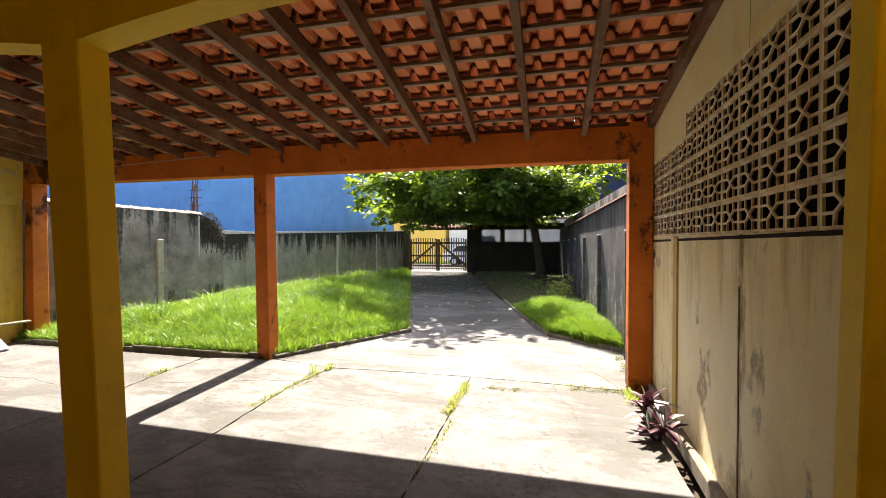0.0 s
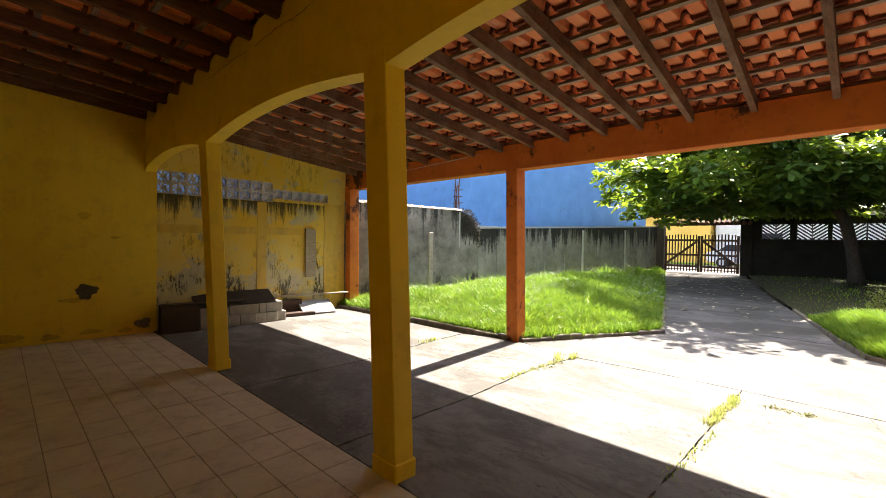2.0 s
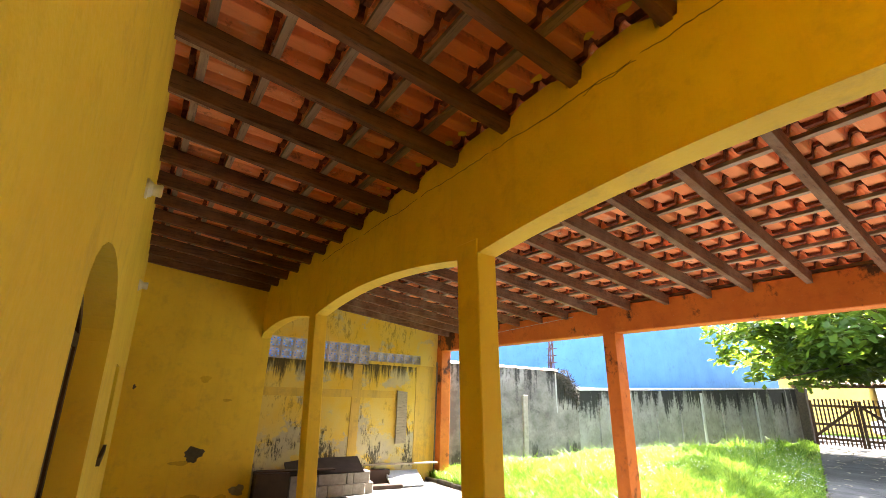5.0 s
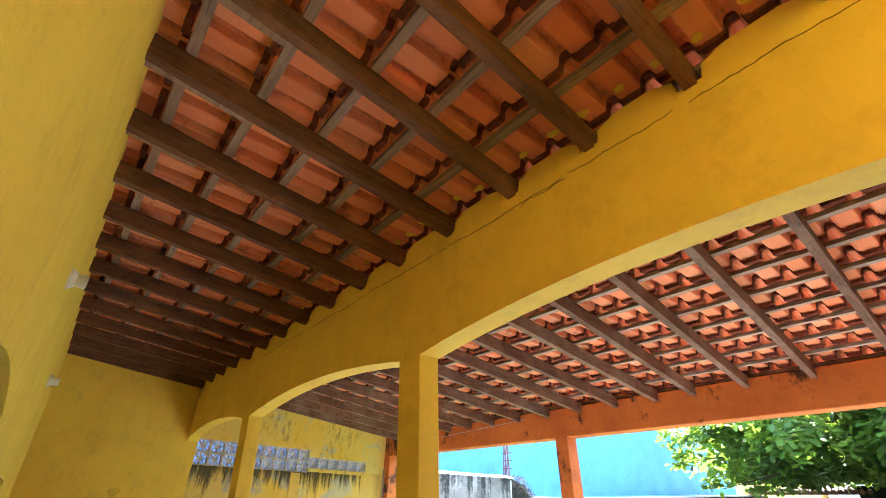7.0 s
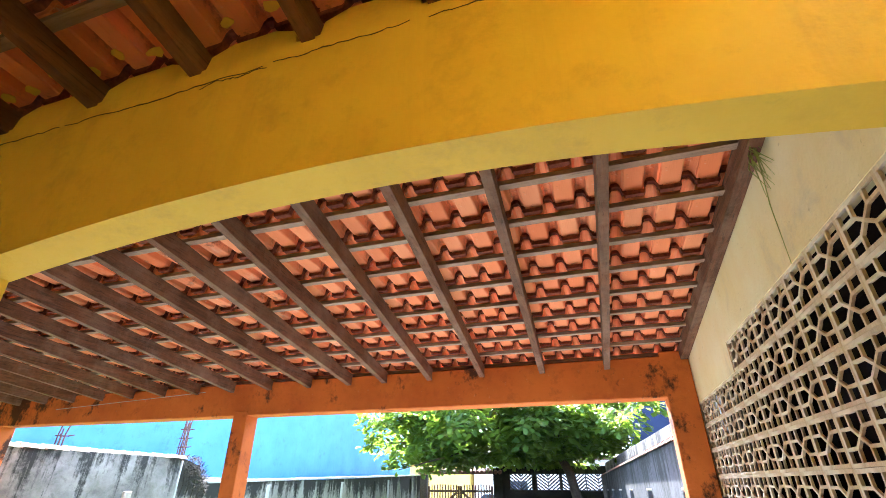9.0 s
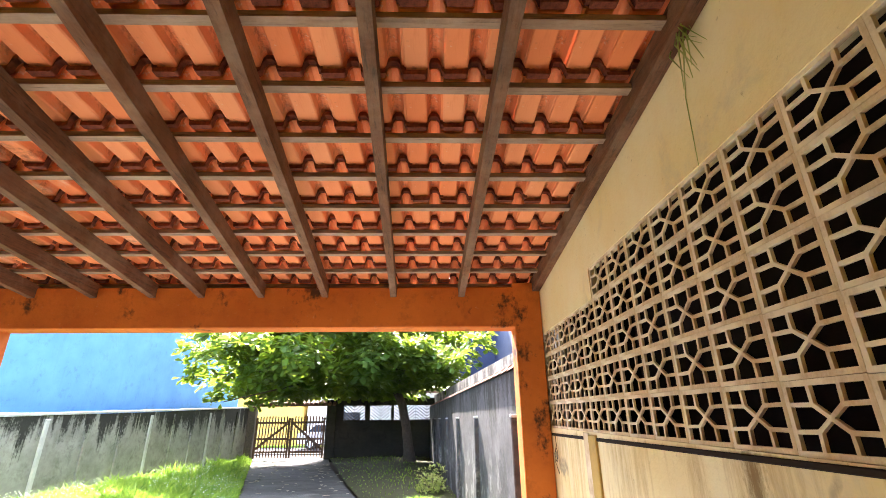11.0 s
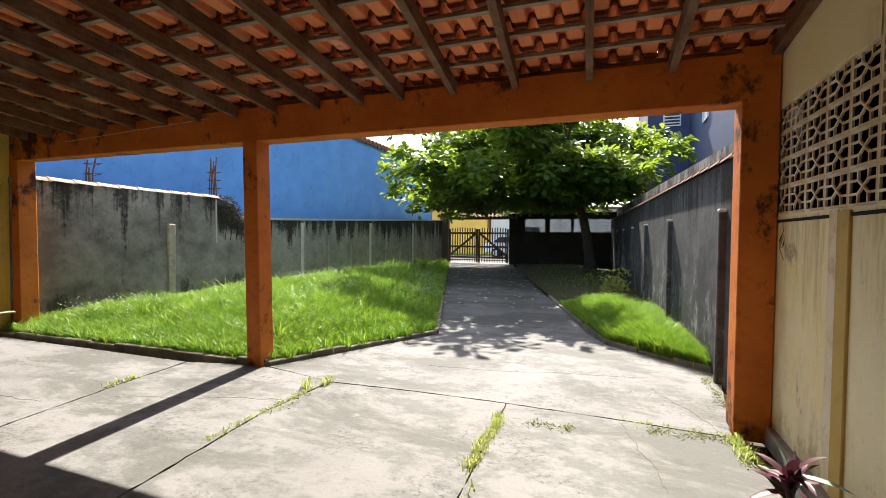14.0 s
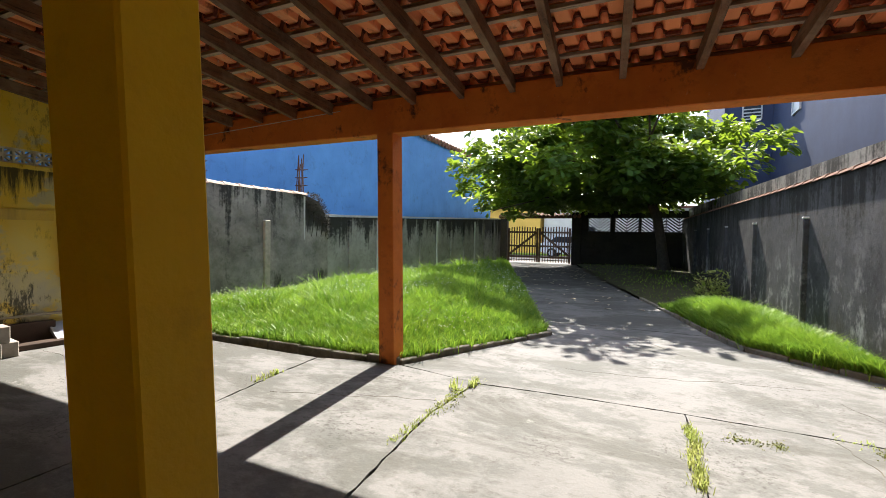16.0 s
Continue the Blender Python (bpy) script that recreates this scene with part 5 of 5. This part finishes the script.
for k in range(30):
    x = 2.55 - 0.166 * k + g.uniform(-0.02, 0.02)
    w_, y_ = g.uniform(0.02, 0.045), g.uniform(-0.055, -0.02)
    n = 9
    edge = [(x + w_ * g.uniform(0.6, 1.1) * math.cos(math.tau * i / n), y_ + 0.022 * g.uniform(0.5, 1.2) * math.sin(math.tau * i / n)) for i in range(n)]
    part("paint_smear", plate(edge, [], lambda u, v, w: (u, v, under(v) + 0.146 + w), 0.003), YELLOW, arcade, "yellow paint smeared on a tile end")
part("damp_groove", boxes((RX - 0.003, RX + 0.01, 1.205, 1.222, 0.08, 1.2)), plain("damp_brown_stain", (0.13, 0.085, 0.04), (0.26, 0.19, 0.1), 14, 0.9, 0.4), right_wall, "damp brown vertical joint")

# hairline cracks in the paving
g = random.Random(17)
for (xa, ya), (xb, yb), width in (((1.9, 3.33), (2.15, 2.2), 0.006), ((0.1, 4.1), (2.2, 4.5), 0.005), ((-1.9, 2.3), (-0.6, 2.75), 0.004), ((1.2, 5.2), (0.2, 6.4), 0.005), ((-4.9, 2.1), (-2.3, 2.0), 0.005), ((0.3, 1.2), (1.1, 0.6), 0.004), ((2.2, 4.2), (2.75, 3.2), 0.006)):
    d = Vector((xb - xa, yb - ya))
    s = Vector((-d.y, d.x)).normalized()
    a_side, b_side, drift = [], [], 0.0
    n = int(d.length / 0.05)
    for i in range(n + 1):
        drift += g.uniform(-0.02, 0.02)
        w_ = 0.45 * width * (0.15 + g.random()) * math.sin(math.pi * (0.05 + 0.9 * i / n))
        p = Vector((xa, ya)) + d * (i / n) + s * drift
        a_side.append(tuple(p + s * w_))
        b_side.append(tuple(p - s * w_))
    part("crack", plate(a_side + b_side[::-1], [], lambda u, v, w: (u, v, 0.0015 - w), 0.004), PATCHMAT, pavement, "dark hairline crack")

# ---- wires and dry roots ----
bm = bmesh.new()
pts = [(RX - 0.01, 3.3, 1.44), (RX - 0.012, 3.29, 1.4)]
g = random.Random(4)
for i in range(22):
    a = i * 0.75
    pts.append((RX - 0.012 - 0.0006 * i, 3.28 + 0.035 * math.sin(a) + g.uniform(-.006, .006), 1.34 + 0.04 * math.cos(a) - 0.002 * i))
pts.append((RX - 0.015, 3.25, 1.2))
tube(bm, pts, [0.0018] * len(pts), 5)
tagged(part("wire_coil", bm, WIRE), "tangled dark wire hanging on the cream wall", "wire")
bm = bmesh.new()
for i in range(14):
    y = 1.0 + g.uniform(-0.03, 0.03)
    z = 2.9
    L = g.uniform(0.1, 0.3)
    tube(bm, [(RX - 0.005, y, z), (RX - 0.02 - g.uniform(0, .04), y + g.uniform(-.05, .05), z - L * .5), (RX - 0.012, y + g.uniform(-.09, .06), z - L)], [0.004, 0.003, 0.001], 4)
tube(bm, [(RX - 0.006, 1.0, 2.9), (RX - 0.008, 1.08, 2.6), (RX - 0.006, 1.1, 2.34)], [0.002, 0.002, 0.001], 4)
tagged(part("dry_roots", bm, DRYWEED), "dry weed roots hanging below the roof edge", "weed")
bm = bmesh.new()
tube(bm, [(-4.4, 3.4, 2.42), (-3.2, 3.4, 2.47), (-2.1, 3.41, 2.52)], [0.004] * 3, 5)
tagged(part("cable", bm, FLASHING), "thin pale cable along the orange beam", "cable")

# ---- rubble and boards against the mouldy wall ----
def loose_box(name, label, cat, x0, x1, y0, y1, z0, z1, material, rz=0.0, rx=0.0, ry=0.0, group="", bevel=0.006):
    c = Vector(((x0 + x1) / 2, (y0 + y1) / 2, z0))
    bm = bmesh.new()
    box(bm, x0 - c.x, x1 - c.x, y0 - c.y, y1 - c.y, 0, z1 - z0, bevel=bevel)
    ob = part(name, bm, material)
    ob.matrix_basis = pose(c.x, c.y, c.z, rx, ry, rz)
    return tagged(ob, label, cat, group)


ROT = -7
g = random.Random(12)
y = 0.78
for w in (0.15, 0.13, 0.13, 0.24, 0.15, 0.2, 0.14):
    loose_box("concrete_block", "grey concrete block in a low stack", "block", -5.07 + 0.05 - 0.1 * (y > 1.4), -4.8 + g.uniform(-.02, .02) - 0.02 * (y > 1.4), y, y + w - 0.008, 0.0, 0.15, CEMENT_BLOCK, ROT + g.uniform(-2, 2), group="stacked concrete blocks")
    y += w
y = 0.8
for w in (0.24, 0.42, 0.1, 0.26):
    if w != 0.1:
        loose_box("concrete_block", "grey concrete block in a low stack", "block", -5.05, -4.82 + g.uniform(-.02, .02), y, y + w - 0.01, 0.152, 0.27 if w < 0.25 else 0.31, CEMENT_BLOCK, ROT + g.uniform(-2, 2), group="stacked concrete blocks")
    else:
        loose_box("concrete_block", "grey concrete block in a low stack", "block", -5.05, -4.82, y, y + w - 0.01, 0.152, 0.31, CEMENT_BLOCK, ROT, group="stacked concrete blocks")
    y += w + 0.01
loose_box("wooden_cabinet", "dark brown board box lying by the wall", "box", -5.1, -4.78, 0.17, 0.62, 0.0, 0.36, BROWNBOARD, ROT)
loose_box("concrete_block", "upright grey concrete block beside the box", "block", -5.05, -4.8, 0.64, 0.77, 0.0, 0.3, CEMENT_BLOCK, ROT)
loose_box("black_board", "black board lying sloped on the blocks", "board", -5.24, -4.78, 0.6, 1.72, 0.38, 0.4, BLACKSHEET, ROT, 1, 20)
loose_box("thin_plank", "thin brown plank across the box", "plank", -4.95, -4.8, 0.18, 1.25, 0.365, 0.38, BROWNBOARD, ROT, 0, 0)
loose_box("long_plank", "long pale plank leaning along the wall", "plank", -5.36, -5.28, 1.75, 3.3, 0.3, 0.325, PLANK, ROT)
loose_box("grey_plank", "grey plank lying behind the panel", "plank", -5.38, -5.3, 1.85, 2.4, 0.0, 0.24, BROWNBOARD, ROT)
loose_box("dark_plank", "dark plank on the floor by the blocks", "plank", -5.15, -5.0, 1.95, 2.5, 0.0, 0.06, BROWNBOARD, ROT)

leaning = tagged(empty("leaning_panel", (-5.15, 2.65, 0)), "pale blue framed panel leaning low against planks", "panel")
m = pose(-5.17, 2.62, 0.1, 0, 28, -6)
bm = bmesh.new()
box(bm, -0.17, 0.17, -0.27, 0.27, 0.0, 0.02, m)
part("panel_face", bm, PANELFACE, leaning)
bm = bmesh.new()
for r in ((-0.19, 0.19, -0.29, -0.27), (-0.19, 0.19, 0.27, 0.29), (-0.19, -0.17, -0.27, 0.27), (0.17, 0.19, -0.27, 0.27)):
    box(bm, *r, -0.015, 0.026, m)
part("frame", bm, METAL, leaning)

# ---- plants ----
def leaf_blade(bm, base, direction, up, length, width, droop):
    d = Vector(direction).normalized()
    s = d.cross(Vector(up)).normalized()
    n = s.cross(d)
    rows = []
    for i in range(6):
        t = i / 5
        w = width * (math.sin(math.pi * (0.12 + 0.86 * t)) ** 0.8) * (1 if t < 0.98 else 0.1)
        c = Vector(base) + d * length * t - Vector((0, 0, 1)) * droop * t * t * length
        rows.append((bm.verts.new(c - s * w + n * w * 0.35), bm.verts.new(c), bm.verts.new(c + s * w + n * w * 0.35)))
    for r0, r1 in zip(rows, rows[1:]):
        bm.faces.new((r0[0], r0[1], r1[1], r1[0]))
        bm.faces.new((r0[1], r0[2], r1[2], r1[1]))


def rosette(parent, at, count, length, seed, spread):
    g = random.Random(seed)
    for k in range(count):
        a = k * 2.4 + g.uniform(-.3, .3)
        e = g.uniform(*spread) if k < count - 4 else g.uniform(1.1, 1.4)
        d = (math.cos(a) * math.cos(e), math.sin(a) * math.cos(e), math.sin(e))
        bm = bmesh.new()
        leaf_blade(bm, Vector(at) + Vector((0, 0, -0.02 * (k % 5))), d, (0, 0, 1) if abs(d[2]) < .95 else (1, 0, 0), length * g.uniform(0.75, 1.15), 0.024, 0.25)
        part("leaf", bm, GREYGREEN if k % 6 == 5 or k == count - 1 else PURPLE, parent, smooth=True)


plant = tagged(empty("oyster_plant", (2.68, 2.3, 0)), "purple leaved plant growing at the wall's foot", "plant")
for p, q in (((2.69, 2.35, -0.03), (2.63, 2.42, 0.2)), ((2.7, 2.2, -0.03), (2.7, 2.1, 0.12)), ((2.7, 2.2, -0.03), (2.6, 2.15, 0.1))):
    bm = bmesh.new()
    tube(bm, [p, Vector(p).lerp(Vector(q), 0.6), q], [0.014, 0.013, 0.015], 6)
    part("stem", bm, PURPLE, plant)
rosette(plant, (2.66, 2.42, 0.2), 20, 0.22, 1, (0.0, 1.1))
rosette(plant, (2.72, 2.12, 0.14), 18, 0.21, 2, (-0.1, 0.9))
rosette(plant, (2.64, 2.2, 0.1), 12, 0.18, 3, (-0.2, 0.7))


def weed(name, spots, seed, label, height, width=0.004, per=26, material=None):
    g = random.Random(seed)
    bm = bmesh.new()
    for x, y in spots:
        for k in range(per):
            bx, by = x + g.gauss(0, 0.022), y + g.gauss(0, 0.035)
            h = height * g.uniform(0.35, 1.15)
            a = g.uniform(0, math.tau)
            r = h * g.uniform(0.2, 0.9)
            p = Vector((bx, by, -0.01))
            s = Vector((-math.sin(a), math.cos(a), 0)) * width * g.uniform(.7, 1.4)
            q = p + Vector((math.cos(a) * r * .5, math.sin(a) * r * .5, h * .75))
            e = p + Vector((math.cos(a) * r, math.sin(a) * r, h))
            v = [bm.verts.new(c) for c in (p - s, p + s, q + s, q - s, e)]
            bm.faces.new(v[:4])
            bm.faces.new((v[3], v[2], v[4]))
    return tagged(part(name, bm, material or DRYWEED), label, "weed", kind="stuff")


weed("crack_weeds", [(1.1 + 0.008 * math.sin(k), 2.3 + 0.07 * k) for k in range(12)], 1, "green weeds growing in a paving joint", 0.05, 0.0026, per=60)
weed("crack_weeds", [(1.17, 1.3 + 0.16 * k) for k in range(6)], 2, "thin weeds in a paving joint", 0.035, per=14)
weed("crack_weeds", [(-0.57 + 0.01 * math.sin(3 * k), 2.05 + 0.085 * k) for k in range(13)], 3, "sparse weeds along a paving joint", 0.032, 0.003, per=26)
weed("crack_weeds", [(-0.52, 3.2), (-0.5, 3.26), (-0.65, 3.1)], 4, "small weed tuft in the paving", 0.08)
weed("crack_weeds", [(1.95 + 0.09 * k, 3.34 - 0.004 * k) for k in range(9)], 5, "low weeds along the cross joint", 0.03, per=12)
weed("crack_weeds", [(-2.2, 2.5), (-2.21, 2.6), (-2.22, 2.7)], 6, "small weeds in the paving joint", 0.05)
weed("crack_weeds", [(2.62 + 0.03 * (k % 2), 3.0 + 0.06 * k) for k in range(6)], 7, "mossy weeds beside the orange post", 0.05, 0.003, per=40)
weed("kerb_weeds", [(-5.4 + 0.2 * k, 3.36 + 0.009 * k) for k in range(20)] + [(-1.3 + 0.1 * k, 3.72 + 0.2 * k) for k in range(9)] + [(2.78 - 0.1 * k, 5.03 + 0.09 * k) for k in range(10)] + [(1.81 - 0.06 * k, 5.95 + 0.2 * k) for k in range(10)], 8, "grass spilling over the kerb", 0.2, per=40, material=GRASS)


def low_moss(x0, x1, y0, y1, count, seed, label):
    g = random.Random(seed)
    spots = [(g.uniform(x0, x1), g.uniform(y0, y1)) for _ in range(count)]
    weed("moss_tufts", spots, seed, label, 0.018, 0.0035, 40, MOSS)


low_moss(1.3, 1.6, 3.02, 3.08, 14, 51, "low moss tufts on the concrete")
low_moss(2.1, 2.6, 3.2, 3.32, 26, 52, "low moss tufts along the cross joint")
low_moss(2.6, 2.75, 2.85, 3.3, 20, 53, "moss tufts beside the orange post")
low_moss(-0.62, -0.48, 2.55, 3.1, 16, 54, "low moss tufts in a paving joint")
low_moss(2.66, 2.8, 3.7, 4.9, 40, 55, "moss along the boundary wall's foot")

# pale flowering shrub by the right wall
shrub = tagged(empty("small_shrub", (2.0, 11.0, 0.1)), "pale leaved shrub by the boundary wall", "shrub")
bm = bmesh.new()
for k in range(420):
    a, e, r = g.uniform(0, math.tau), g.uniform(0, 1.4), 0.55 * g.random() ** 0.5
    p = Vector((1.95 + r * math.cos(a) * 0.6, 10.8 + r * math.sin(a), 0.12 + 0.55 * math.sin(e) * g.random()))
    leaf_blade(bm, p, (g.uniform(-1, 1), g.uniform(-1, 1), g.uniform(-.2, 1)), (0.1, 0.2, 1), 0.09, 0.018, 0.2)
part("foliage", bm, DRYWEED, shrub)
bm = bmesh.new()
for k in range(6):
    tube(bm, [(1.95, 10.8, 0.05), (1.95 + g.uniform(-.3, .3), 10.8 + g.uniform(-.4, .4), 0.45)], [0.012, 0.005], 5)
part("stem", bm, BARK, shrub)

# fallen leaves on the driveway
g = random.Random(31)
bm = bmesh.new()
for k in range(130):
    t = g.random()
    y = 8 + 12.5 * t
    x = -0.32 * (y - 6) + g.uniform(-0.8, 2.0)
    a = g.uniform(0, math.tau)
    leaf_blade(bm, (x, y, 0.012), (math.cos(a), math.sin(a), 0.12), (0, 0, 1), g.uniform(0.08, 0.18), 0.03, 0.1)
tagged(part("fallen_leaves", bm, plain("dry_leaf", (0.3, 0.25, 0.17), (0.42, 0.38, 0.3), 9, 0.8, 0.3)), "dry leaves fallen on the shaded driveway", "leaves", kind="stuff")

# ---- porch floor tiles ----
bm = bmesh.new()
box(bm, -0.163, 0.163, -0.108, 0.108, -0.012, 0.0, bevel=0.002)
ft = bpy.data.meshes.new("floor_tile")
bm.to_mesh(ft)
bm.free()
ft.materials.append(FLOORTILE)
g = random.Random(9)
for i in range(25):
    for j in range(7):
        x, y = 2.93 - 0.331 * i, 0.012 - 0.2215 * j
        if y > -1.53:
            piece("floor_tile", ft, Matrix.Translation((x + g.uniform(-.001, .001), y, 0.001 + g.uniform(-0.001, 0.001))), porch_bed)

# small pale clover heads in the lawn
g = np.random.default_rng(41)
cx_, cy_ = g.uniform(-5.8, -0.5, 5000), 3.8 + 12 * g.random(5000)
k = inside(LAWN_L, cx_, cy_) & (np.sin(cx_ * 1.9 + 1) * np.sin(cy_ * 1.3) > 0.1)
cx_, cy_ = cx_[k], cy_[k]
cz_ = lawn_height(LAWN_L, cx_, cy_, 0.2) + g.uniform(0.1, 0.3, len(cx_))
verts, faces = [], []
for x, y, z in zip(cx_, cy_, cz_):
    a, r = g.uniform(0, 6.28), g.uniform(0.008, 0.016)
    o = len(verts)
    for i in range(3):
        verts.append((x + r * math.cos(a + i * 2.1), y + r * math.sin(a + i * 2.1), z + g.uniform(-0.008, 0.008)))
    verts.append((x, y, z + 0.01))
    faces += [(o, o + 1, o + 3), (o + 1, o + 2, o + 3), (o + 2, o, o + 3)]
tagged(raw("clover_heads", verts, faces, plain("clover_white", (0.5, 0.58, 0.42), (0.62, 0.66, 0.55), 30, 0.8, 0.1)), "pale clover heads scattered in the lawn", "clover", kind="stuff")
